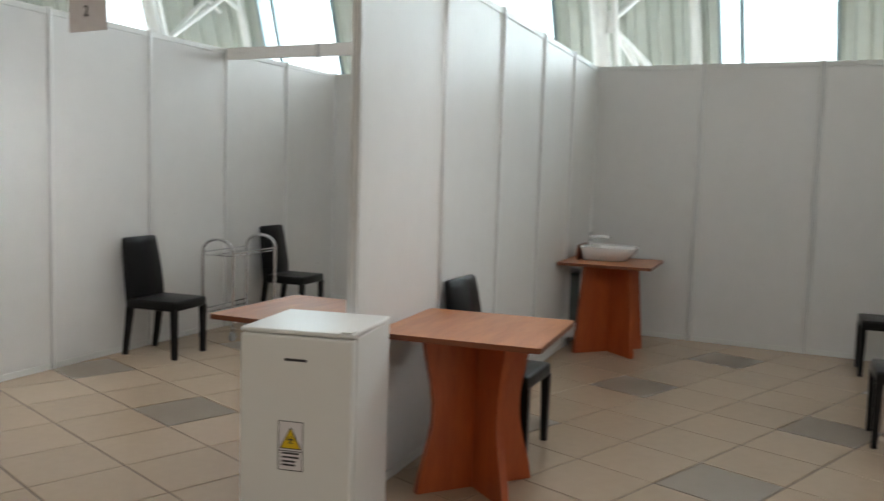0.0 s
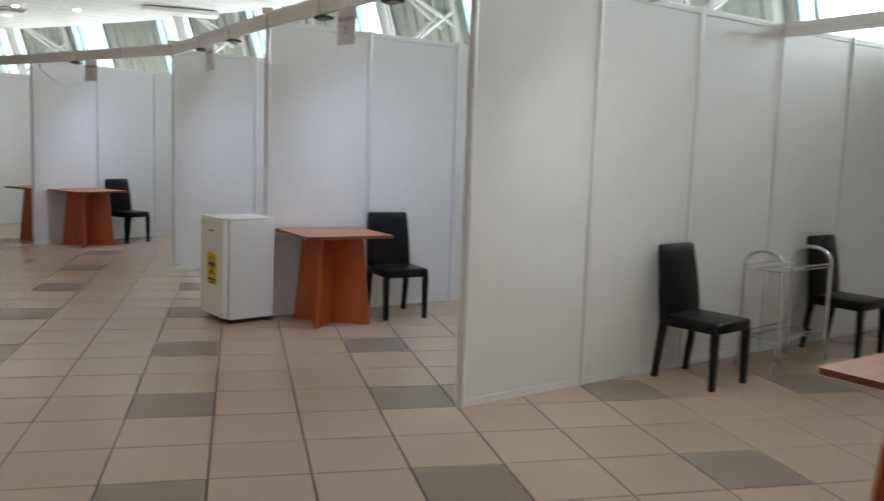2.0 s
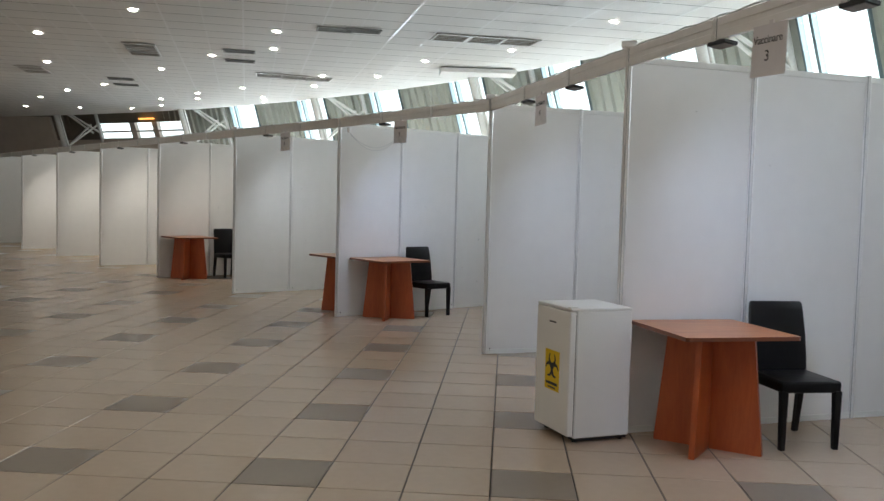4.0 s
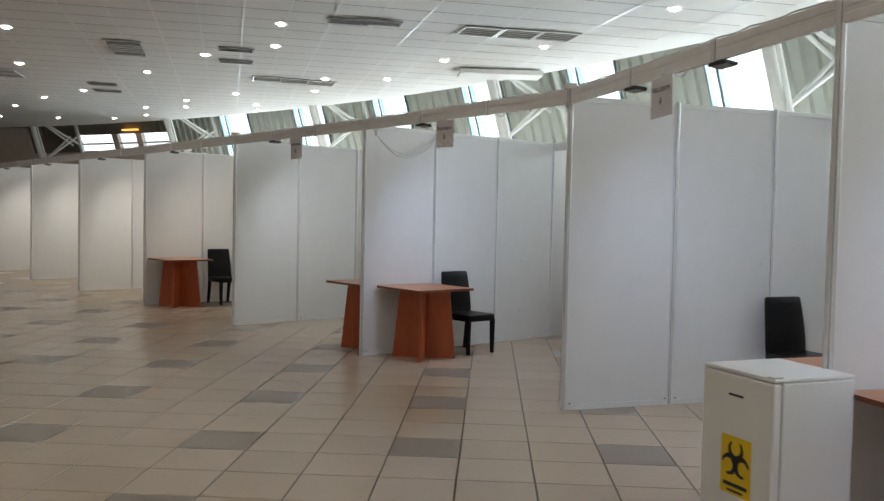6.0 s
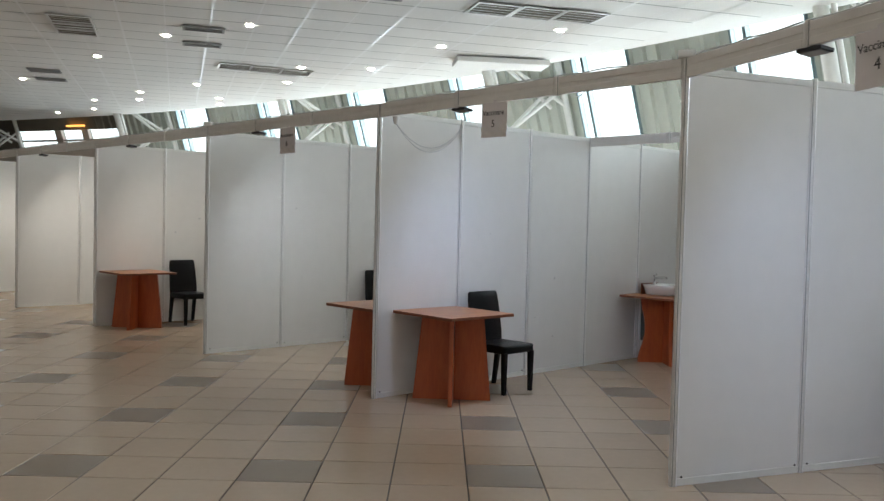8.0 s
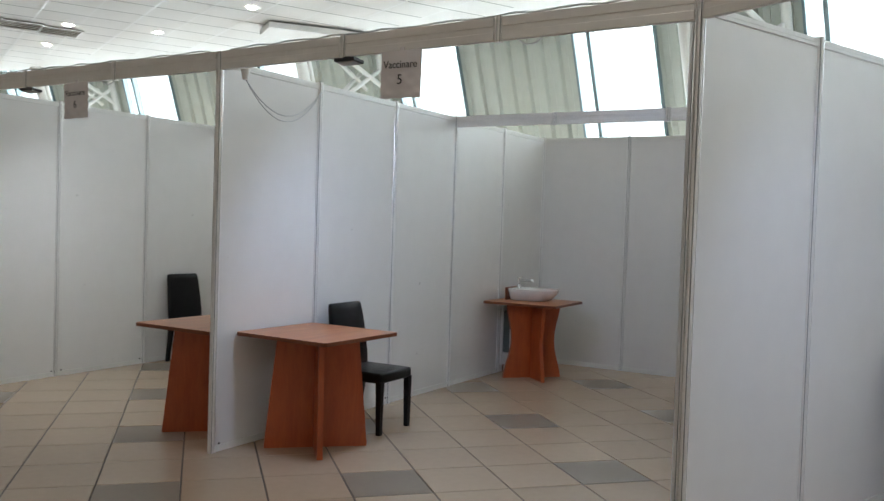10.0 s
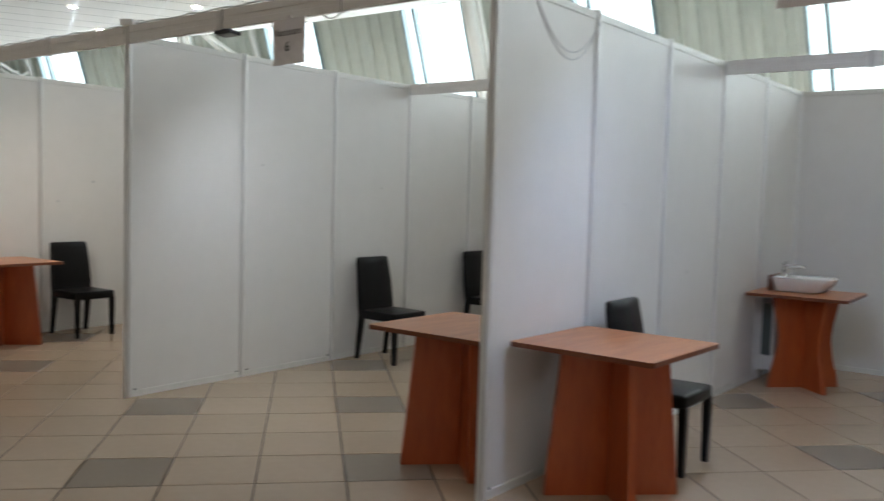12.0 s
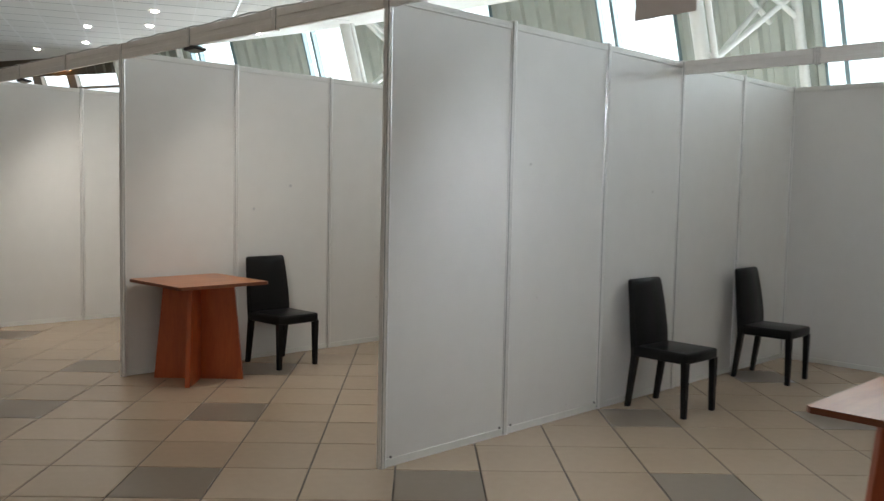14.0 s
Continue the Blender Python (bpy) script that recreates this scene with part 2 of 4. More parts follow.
def plate(bm, outline, axis, t0, t1):
    """A board cut to an outline in the x-z plane (axis 'y') or the y-z plane (axis 'x')."""
    def at(p, t):
        return (p[0], t, p[1]) if axis == "y" else (t, p[0], p[1])
    a = [bm.verts.new(at(p, t0)) for p in outline]
    b = [bm.verts.new(at(p, t1)) for p in outline]
    n = len(a)
    bm.faces.new(a[::-1])
    bm.faces.new(b)
    for i in range(n):
        bm.faces.new((a[i], a[(i + 1) % n], b[(i + 1) % n], b[i]))
    return bm


def words(name, text, size, mat, parent, m):
    """Flat lettering as a mesh."""
    cu = bpy.data.curves.new(name, "FONT")
    cu.body, cu.size, cu.align_x, cu.align_y, cu.extrude = text, size, "CENTER", "CENTER", 0.0006
    tmp = new(name, cu)
    me = bpy.data.meshes.new_from_object(tmp.evaluated_get(bpy.context.evaluated_depsgraph_get()))
    bpy.data.objects.remove(tmp)
    me.materials.append(mat)
    ob = new(name, me)
    ob.parent = parent
    ob.matrix_basis = m
    return ob


# ---- structure: floor, ceiling, outer walls ----
def disc(name, z0, z1, r0, r1, s0, s1, n, mat):
    bm = fresh()
    rows = []
    for i in range(n + 1):
        s = s0 + (s1 - s0) * i / n
        rows.append([bm.verts.new(ring(s, r, z)) for r, z in ((r0, z0), (r1, z0), (r1, z1), (r0, z1))])
    for a, b in zip(rows, rows[1:]):
        for k in range(4):
            bm.faces.new((a[k], a[(k + 1) % 4], b[(k + 1) % 4], b[k]))
    bm.faces.new(rows[0])
    bm.faces.new(rows[-1])
    return part(name, bm, mat)


S0, S1, RIN = 6.0, 76.0, -26.0
floor = tagged(disc("floor", -0.12, -0.004, RIN - 0.3, 4.2, S0 - 1, S1 + 1, 60, M_GROUT), "beige and grey square ceramic floor tiles with dark joints", "floor", kind="structure")
tagged(disc("wall_inner", -0.1, 4.5, RIN - 0.3, RIN, S0 - 1, S1 + 1, 40, M_HALL), "plain plastered hall wall", "wall", kind="structure")
tagged(disc("roof", 7.0, 7.2, RIN - 0.3, 4.0, S0 - 1, S1 + 1, 60, M_CORR), "metal roof over the suspended ceiling", "roof", kind="structure")
for nm, s in (("wall_east", S0 - 0.3), ("wall_west", S1)):
    tagged(disc(nm, -0.1, 7.0, RIN, 4.0, s, s + 0.3, 1, M_HALL), "plain plastered hall end wall", "wall", kind="structure")

# suspended ceiling: tiles and bars in one mesh
CEIL_TURN = radians(32.7)


def make_ceiling():
    bm = fresh()
    c, n = math.cos(CEIL_TURN), math.sin(CEIL_TURN)
    step = 0.6

    def inside(x, y):
        d = Vector((x, y)) - O
        a = math.atan2(d.y, d.x) * RAD
        return RAD + RIN + 0.3 < d.length < RAD - 0.05 and S0 < a < S1

    def w(i, j, z):
        x, y = i * step, j * step
        return Vector((x * c - y * n - 0.1, x * n + y * c, z))
    quad = lambda a: bm.faces.new([bm.verts.new(p) for p in a])
    for i in range(-70, 60):
        for j in range(-20, 90):
            if not all(inside(*w(i + a, j + b, 0)[:2]) for a, b in ((0, 0), (1, 0), (1, 1), (0, 1))):
                continue
            g = 0.02
            f = quad([w(i + g, j + g, CEIL + 0.012), w(i + 1 - g, j + g, CEIL + 0.012), w(i + 1 - g, j + 1 - g, CEIL + 0.012), w(i + g, j + 1 - g, CEIL + 0.012)])
            wide = 0.024 if i % 2 == 0 else 0.015
            f = quad([w(i - wide, j, CEIL), w(i + wide, j, CEIL), w(i + wide, j + 1, CEIL), w(i - wide, j + 1, CEIL)])
            f.material_index = 1
            f = quad([w(i, j - 0.02, CEIL + 0.008), w(i + 1, j - 0.02, CEIL + 0.008), w(i + 1, j + 0.02, CEIL + 0.008), w(i, j + 0.02, CEIL + 0.008)])
            f.material_index = 2
    # plain board above and up to the curved edge
    rows = []
    for k in range(121):
        s = S0 + (S1 - S0) * k / 120
        rows.append([bm.verts.new(ring(s, r, z)) for r, z in ((RIN, CEIL + 0.016), (-0.5, CEIL + 0.016), (-0.25, CEIL + 0.016), (0, CEIL + 0.016), (0, CEIL + 0.14), (RIN, CEIL + 0.14))])
    for a, b in zip(rows, rows[1:]):
        for k in range(6):
            bm.faces.new((a[k], a[(k + 1) % 6], b[(k + 1) % 6], b[k]))
    ob = part("ceiling", bm, [M_CEIL, M_TBAR, M_GREY])
    return tagged(ob, "white suspended tile ceiling with recessed lights and vents", "ceiling", kind="structure")


make_ceiling()

# outer facade: windows and corrugated panels by turns
MODULE, WIN_L, WIN_W = 3.13, 35.9, 1.22
Z_SILL, Z_HEAD, Z_TOP = 0.9, 5.4, 7.0
wall_facade = thing("wall_facade", Matrix(), "leaning facade of pale green corrugated steel", "wall", kind="structure")


def corrugated(s0, s1, z0, z1, mat, name="corrugated_panel", pitch=0.26):
    bm = fresh()
    n = max(1, round((s1 - s0) / pitch))
    prof = []
    for i in range(n):
        a = s0 + (s1 - s0) * i / n
        d = (s1 - s0) / n
        prof += [(a, 0.0), (a + d * 0.42, 0.0), (a + d * 0.55, 0.055), (a + d * 0.87, 0.055)]
    prof.append((s1, 0.0))
    zs = [z0 + (z1 - z0) * k / 4 for k in range(5)]
    # slight barrel curve between the rails
    grid = [[bm.verts.new(facade(s, z, r)) for s, r in prof] for z in zs]
    back = [[bm.verts.new(facade(s, z, r + 0.09)) for s, r in ((s0, 0), (s1, 0))] for z in (zs[0], zs[-1])]
    for a, b in zip(grid, grid[1:]):
        for k in range(len(prof) - 1):
            bm.faces.new((a[k], a[k + 1], b[k + 1], b[k]))
    bm.faces.new((back[0][0], back[0][1], back[1][1], back[1][0]))
    return part(name, bm, mat, wall_facade)


def facade_box(bm, s0, s1, z0, z1, r0, r1):
    c = [[bm.verts.new(facade(s, z, r)) for s, z in ((s0, z0), (s1, z0), (s1, z1), (s0, z1))] for r in (r0, r1)]
    bm.faces.new(c[0])
    bm.faces.new(c[1][::-1])
    for k in range(4):
        bm.faces.new((c[0][k], c[0][(k + 1) % 4], c[1][(k + 1) % 4], c[1][k]))
    return bm


def make_window(k, sl):
    sr = sl - WIN_W
    w = thing("window_%d" % k, Matrix(), "tall leaning window with blue-grey frame and overcast sky behind", "window", "facade windows", "structure")
    mid = sl - 0.255
    for name, a, b in (("frame_post", sl - 0.035, sl), ("frame_post", mid - 0.028, mid + 0.028), ("frame_post", sr, sr + 0.03)):
        part(name, facade_box(fresh(), a, b, Z_SILL, Z_HEAD, -0.06, 0.08), M_WFRAME, w)
    for z in (Z_SILL, Z_HEAD - 0.06):
        part("frame_rail", facade_box(fresh(), sr, sl, z, z + 0.06, -0.05, 0.07), M_WFRAME, w)
    for a, b in ((mid + 0.028, sl - 0.035), (sr + 0.03, mid - 0.028)):
        p = part("pane", facade_box(fresh(), a, b, Z_SILL + 0.06, Z_HEAD - 0.06, 0.02, 0.026), M_GLASS, w)
        p.visible_shadow = False
    corrugated(sr, sl, 0.0, Z_SILL, M_CORR)
    corrugated(sr, sl, Z_HEAD, Z_TOP, M_CORR)
    ce = (facade((sl + sr) / 2, 3.1, 0.35) + facade((sl + sr) / 2, 3.2, 0.35)) / 2
    a = (sl + sr) / 2 / RAD
    inward = Vector((-math.cos(a), -math.sin(a), -0.06))
    m = look(ce, ce + inward)
    data = lamp("window_daylight", "AREA", m, WINDOW_LIGHT, (0.84, 0.94, 1.0))
    data.shape, data.size, data.size_y = "RECTANGLE", WIN_W + 0.1, Z_HEAD - Z_SILL + 0.3


win_s = [bay(WIN_L + MODULE * k) for k in range(-8, 6)]
for k, sl in enumerate(win_s):
    make_window(k + 1, sl)
    lo = win_s[k - 1] if k else S0
    corrugated(lo, sl - WIN_W, 0.0, Z_TOP, M_CORR)

# far end of the facade: dim-tinted soffit, a strip of low windows, a blank wall
FAR0, FAR1, FAR2, FAR3 = win_s[-1], 53.8, 58.2, 60.4
corrugated(FAR0, FAR1, 0.0, Z_TOP, M_CORR)
# the far end's gloom is put into the brown of these panels
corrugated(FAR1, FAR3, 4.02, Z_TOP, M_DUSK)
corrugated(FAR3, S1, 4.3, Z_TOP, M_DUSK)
part("low_wall", facade_box(fresh(), FAR1, FAR3, 0.0, 3.45, 0.0, 0.15), M_FARW, wall_facade)
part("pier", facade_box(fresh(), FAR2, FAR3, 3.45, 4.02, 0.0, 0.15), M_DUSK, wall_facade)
part("blank_wall", facade_box(fresh(), FAR3, S1, 0.0, 4.3, -0.1, 0.15), M_FARW, wall_facade)
for i, (a, b) in enumerate(((FAR1, 55.22), (55.48, 56.32), (56.58, FAR2))):
    w = thing("window_%d" % (20 + i), Matrix(), "low clerestory window in the far wall", "window", "clerestory windows", "structure")
    part("frame_post", facade_box(fresh(), b, b + 0.26 if i < 2 else b + 0.002, 3.45, 4.02, -0.05, 0.1), M_FARW, w)
    part("frame_rail", facade_box(fresh(), a, b, 3.70, 3.75, -0.03, 0.06), M_FARW, w)
    part("frame_rail", facade_box(fresh(), a, b, 3.45, 3.50, -0.03, 0.06), M_STEELW, w)
    part("pane", facade_box(fresh(), a, b, 3.5, 4.02, 0.03, 0.036), M_GLASS, w).visible_shadow = False

# overcast sky beyond the facade
bm = fresh()
rows = [[bm.verts.new(ring(S0 - 3 + (S1 - S0 + 6) * k / 40, 14, z)) for z in (-1, 14)] for k in range(41)]
for a, b in zip(rows, rows[1:]):
    bm.faces.new((a[0], b[0], b[1], a[1]))
tagged(part("backdrop", bm, M_SKY), "bright overcast sky outside the windows", "sky", kind="structure")


# steel trusses between ceiling edge and facade
def make_truss(s):
    t = thing("steel_truss", Matrix(), "white painted tubular steel truss along the facade", "truss", "facade trusses")
    inner = lambda z, q=0.0: ring(s - q, 0.25 - (z - 3.06) * LEAN, z)
    outer = lambda z: facade(s - 0.72, z, -0.12)
    back = lambda z: facade(s - 0.36, z, -0.12)
    part("column", tube(fresh(), [inner(0), inner(CEIL + 0.6)], 0.092, 16), M_STEELW, t, smooth=True)
    part("side_tube", tube(fresh(), [inner(0, 0.17), inner(CEIL + 0.6, 0.17)], 0.036, 12), M_STEELW, t, smooth=True)
    part("outer_post", tube(fresh(), [outer(0), outer(5.6)], 0.062, 14), M_STEELW, t, smooth=True)
    for z in (0.1, 1.6, 3.1, 4.6):
        for end in (outer, back):
            part("diagonal", tube(fresh(), [inner(z + 0.04, 0.17), end(z + 0.88)], 0.036, 10), M_STEELW, t, smooth=True)
            if z > 1:
                part("diagonal", tube(fresh(), [inner(z - 0.10, 0.17), end(z - 0.92)], 0.036, 10), M_STEELW, t, smooth=True)
        if z < 4.5:
            gusset = Matrix.Translation(inner(z, 0.13)) @ Matrix.Rotation(s / RAD, 4, "Z")
            part("gusset", box(fresh(), (-0.008, -0.06, -0.12), (0.008, 0.06, 0.12), 0.003, gusset), M_STEELW, t)


for k in range(-4, 6):
    make_truss(bay(33.72 + 2 * MODULE * k))


# ---- booth partitions ----
def grooved(bm, z0, z1, r=0.024):
    pts = []
    for i in range(8):
        a = math.pi / 4 * i
        for da, q in ((-0.34, r), (-0.13, r), (-0.12, r * 0.72), (0.12, r * 0.72), (0.13, r), (0.34, r)):
            pts.append((q * math.cos(a + da), q * math.sin(a + da)))
    prism(bm, pts, z0, z1)
    # recess faces get a darker grey that stands for the grooves' shade
    for f in bm.faces:
        c = f.calc_center_median()
        if len(f.verts) == 4 and c.xy.length < r * 0.76:
            f.material_index = 1
    return bm


MESHES = {}


def shared(name, key, build, mat, parent, m, smooth=False):
    """A part whose mesh is made once and then shared."""
    if key in MESHES:
        o = new(name, MESHES[key])
        o.parent = parent
    else:
        bm = fresh()
        build(bm)
        o = part(name, bm, mat, parent, smooth=smooth)
        MESHES[key] = o.data
    o.matrix_basis = m
    return o


def panel_mesh(bm):
    box(bm, (0.021, -0.004, 0.035), (PITCH - 0.021, 0.004, WALL_TOP - 0.03))


def rail_mesh(bm):
    box(bm, (0.021, -0.012, WALL_TOP - 0.042), (PITCH - 0.021, 0.012, WALL_TOP), 0.003)
    box(bm, (0.021, -0.0145, WALL_TOP - 0.024), (PITCH - 0.021, 0.0145, WALL_TOP - 0.018))


def foot_mesh(bm):
    box(bm, (0.021, -0.012, -0.003), (PITCH - 0.021, 0.012, 0.042))


def partition(front, deg, n, label, posts=(True, True), tall=True):
    w = thing("partition_wall", turned((*front, 0), deg), label, "partition", "booth partitions")
    for i in range(n):
        m = Matrix.Translation((i * PITCH, 0, 0))
        shared("panel", "panel", panel_mesh, M_PANEL, w, m)
        shared("top_rail", "rail", rail_mesh, M_STEELW, w, m)
        shared("bottom_rail", "foot", foot_mesh, M_STEELW, w, m)
    for i in range(n + 1):
        if (i == 0 and not posts[0]) or (i == n and not posts[1]):
            continue
        top = BEAM_TOP if i == 0 and tall else WALL_TOP + 0.01
        shared("post", "post%.3f" % top, lambda bm: grooved(bm, 0, top), [M_ALU, M_GROOVE], w, Matrix.Translation((i * PITCH, 0, 0)))
    return w


for i, f in enumerate(FRONT_A):
    partition(f, DIRS_A[i], NPAN, "white laminate booth partition in grooved aluminium posts")
for f in FRONT_B:
    partition(f, DIR_B, NPAN, "white laminate booth partition in grooved aluminium posts")
partition(P4B, DIR_B, NPAN, "white laminate partition closing the corner between two booth blocks")
DEPTH = PITCH * NPAN
for i in range(len(FRONT_A) - 1):
    a, b = on_wall(FRONT_A[i + 1], DIRS_A[i + 1], DEPTH, 0), on_wall(FRONT_A[i], DIRS_A[i], DEPTH, 0)
    d = math.degrees(math.atan2(b.y - a.y, b.x - a.x))
    partition(a[:2], d, 3, "white laminate rear wall of a booth", (False, False), False)
backs = [P4B] + FRONT_B
for i in range(len(backs) - 1):
    a, b = on_wall(backs[i + 1], DIR_B, DEPTH, 0), on_wall(backs[i], DIR_B, DEPTH, 0)
    d = math.degrees(math.atan2(b.y - a.y, b.x - a.x))
    partition(a[:2], d, 3, "white laminate rear wall of a booth", (False, False), False)


# ---- header beams ----
def beam(a, b, top, high, label, pieces=3):
    a, b = Vector(a), Vector(b)
    d = b - a
    length = d.length
    t = thing("header_beam", turned((a.x, a.y, 0), math.degrees(math.atan2(d.y, d.x))), label, "beam", "header beams")
    for i in range(pieces):
        x0, x1 = length * i / pieces + 0.024, length * (i + 1) / pieces - 0.024
        bm = fresh()
        box(bm, (x0, -0.016, top - high), (x1, 0.016, top - high * 0.64), 0.003)
        box(bm, (x0, -0.011, top - high * 0.64), (x1, 0.011, top - high * 0.4))
        box(bm, (x0, -0.016, top - high * 0.40), (x1, 0.016, top), 0.003)
        part("beam_section", bm, M_BEAM, t)
        if i:
            bm = grooved(fresh(), top - high - 0.006, top + 0.006)
            part("joint_post", bm, [M_ALU, M_GROOVE], t).location = (length * i / pieces, 0, 0)
    return t


fronts = FRONT_A + FRONT_B
for a, b in zip(fronts, fronts[1:]):
    beam(b, a, BEAM_TOP, 0.115, "pale aluminium header beam across a booth's open front")
for lst, degs in ((FRONT_A, DIRS_A), (backs, [DIR_B] * len(backs))):
    for i in range(len(lst) - 1):
        if lst is FRONT_A and i == 0:
            continue
        a, b = on_wall(lst[i + 1], degs[i + 1], PITCH * 3, 0), on_wall(lst[i], degs[i], PITCH * 3, 0)
        beam(a[:2], b[:2], WALL_TOP + 0.005, 0.10, "pale aluminium cross beam inside a booth")


# ---- lamps of the place ----
def make_floodlight(pos, deg, power, tint):
    """A small black LED floodlight clipped under a header beam, tipped into the booth."""
    f = thing("floodlight", turned(pos, deg), "small black LED floodlight clamped under the header beam", "floodlight", "booth floodlights")
    tip = Matrix.Rotation(radians(7), 4, "Y")
    bm = box(fresh(), (-0.020, -0.075, -0.010), (0.068, 0.075, 0.010), 0.004)
    part("housing", bm, M_DARKP, f).matrix_basis = Matrix.Translation((0.0, 0, -0.006)) @ tip
    bm = box(fresh(), (-0.008, -0.064, -0.014), (0.058, 0.064, -0.0105))
    part("lens", bm, M_GREY, f).matrix_basis = Matrix.Translation((0.0, 0, -0.006)) @ tip
    bm = fresh()
    box(bm, (-0.012, -0.03, -0.008), (0.012, 0.03, 0.012), 0.003)
    part("bracket", bm, M_DARKP, f)
    m = f.matrix_basis
    if not power:
        return
    eye = m @ Vector((0.085, 0, -0.115))
    data = lamp("floodlight_beam", "SPOT", look(eye, eye + m.to_3x3() @ Vector((0.65, 0, -0.76))), FLOOD_LIGHT * power, tint)
    data.spot_size, data.spot_blend, data.shadow_soft_size = radians(146), 1.0, 0.05


def between(a, b, k):
    return (a[0] + (b[0] - a[0]) * k, a[1] + (b[1] - a[1]) * k)


OPEN = [(FRONT_A[1], FRONT_A[0], DIR_A), (FRONT_A[2], FRONT_A[1], DIR_A), (FRONT_A[3], FRONT_A[2], DIR_A), (FRONT_A[4], FRONT_A[3], DIR_A),
        (FRONT_B[0], FRONT_A[4], DIR_B - 4), (FRONT_B[1], FRONT_B[0], DIR_B), (FRONT_B[2], FRONT_B[1], DIR_B), (FRONT_B[3], FRONT_B[2], DIR_B), (FRONT_B[4], FRONT_B[3], DIR_B), (FRONT_B[5], FRONT_B[4], DIR_B)]
COOL, PLAIN = (0.58, 0.71, 1.0), (0.92, 0.96, 1.0)
WARM = (1.0, 0.94, 0.86)
# booths 0 and 6 to 9 are lit only to brighten their panels
LIT = {0: (0.42, PLAIN), 1: (0.66, PLAIN), 2: (0.66, COOL), 3: (0.52, COOL), 4: (0.98, COOL), 5: (0.75, (0.82, 0.91, 1.0)), 6: (0.55, WARM), 7: (0.9, WARM), 8: (0.9, WARM), 9: (0.9, WARM)}
for k, (a, b, d) in enumerate(OPEN):
    for q in ((0.34, 0.68) if k in (2, 3) else (0.34,)):
        make_floodlight((*between(a, b, q), BEAM_TOP - 0.125), d, LIT.get(k, (0, 0))[0], LIT.get(k, (0, (1, 1, 1)))[1])


def disc_bm(bm, r, z, n=16):
    bm.faces.new([bm.verts.new((x, y, z)) for x, y in circle(r, n)])
    return bm


def make_downlight(x, y, proto=[]):
    m = Matrix.Translation((x, y, CEIL - 0.012))
    if proto:
        return copy_thing(proto[0], m)
    t = thing("downlight", m, "round recessed ceiling downlight, lit", "ceiling light", "ceiling downlights")
    bm = fresh()
    pts = [(0.051, 0.0), (0.085, 0.0), (0.085, 0.008), (0.051, 0.012)]
    rows = [[bm.verts.new((r * math.cos(a), r * math.sin(a), z)) for r, z in pts] for a in [math.pi / 10 * i for i in range(20)]]
    for i in range(20):
        for k in range(3):
            bm.faces.new((rows[i][k], rows[(i + 1) % 20][k], rows[(i + 1) % 20][k + 1], rows[i][k + 1]))
    part("trim_ring", bm, M_TBAR, t, smooth=True)
    part("lens", disc_bm(fresh(), 0.051, 0.003), M_DOWN, t)
    proto.append(t)


SPOTS = [(-6.5, 15.4), (-7.4, 16.8), (-9.0, 17.2), (-11.2, 18.5), (-5.13, 18.6), (-3.2, 17.8), (-6.9, 20.3), (-8.1, 20.0), (-11.1, 21.5), (-14.4, 20.4), (-16.3, 21.2),
         (-13.05, 17.2), (-10.7, 14.6), (-11.7, 23.4), (-14.95, 23.3), (-13.0, 22.3), (-19.4, 25.0), (-18.4, 22.4), (-17.7, 25.4), (-9.1, 21.5), (-21.0, 24.4), (-7.8, 13.5),
         (-1.1, 15.8), (-12.2, 24.3), (-16.1, 24.8), (-13.8, 23.4)]
for x, y in SPOTS:
    make_downlight(x, y)
# extra rows out of view behind and beside the walker, added as fill light
for i in range(10):
    for j in range(7):
        p = ring(8.5 + 2.5 * i, -5.6 - 2.8 * j - (i % 2) * 0.8)
        if all((p.x - x) ** 2 + (p.y - y) ** 2 > 3.0 for x, y in SPOTS):
            make_downlight(p.x, p.y)


# more unseen rows deeper in the hall, added to lift the far panels
for i in range(7):
    for j in range(4):
        p = ring(39.5 + 4.2 * i, -9.8 - 3.3 * j)
        make_downlight(p.x, p.y)


# ---- ceiling vents ----
def make_vent(x, y, deg, n, label, louvre=True):
    v = thing("ceiling_vent", turned((x, y, CEIL - 0.014), deg), label, "air vent", "ceiling vents")
    w, h = 0.29, 0.15 if not louvre else 0.29
    # no hole is cut: a dark sheet plays the shade between the slats
    part("backing", box(fresh(), (-w, -h, 0.006), (w, h, 0.012)), M_DUSK if louvre else M_GREY, v)
    bm = fresh()
    for lo, hi in (((-w, -h), (w, -h + 0.03)), ((-w, h - 0.03), (w, h)), ((-w, -h + 0.03), (-w + 0.03, h - 0.03)), ((w - 0.03, -h + 0.03), (w, h - 0.03))):
        box(bm, (*lo, -0.006), (*hi, 0.006))
    part("frame", bm, M_TBAR if louvre else M_GREY, v)
    for i in range(n):
        y0 = -h + 0.05 + (2 * h - 0.1) * (i + 0.5) / n
        bm = box(fresh(), (-w + 0.03, -0.021, -0.002), (w - 0.03, 0.021, 0.002))
        part("slat", bm, M_TBAR if louvre else M_GREY, v).matrix_basis = Matrix.Translation((0, y0, -0.004)) @ Matrix.Rotation(radians(12), 4, "X")


for x, y in ((-3.87, 16.47), (-3.36, 16.76), (-2.86, 17.04), (-9.25, 19.7), (-8.83, 20.07), (-8.42, 20.44), (-9.75, 16.05), (-9.95, 16.36), (-10.15, 16.67), (-14.1, 17.8), (-14.35, 18.2)):
    make_vent(x, y, 32.7, 4, "square white louvred air vent in the ceiling")
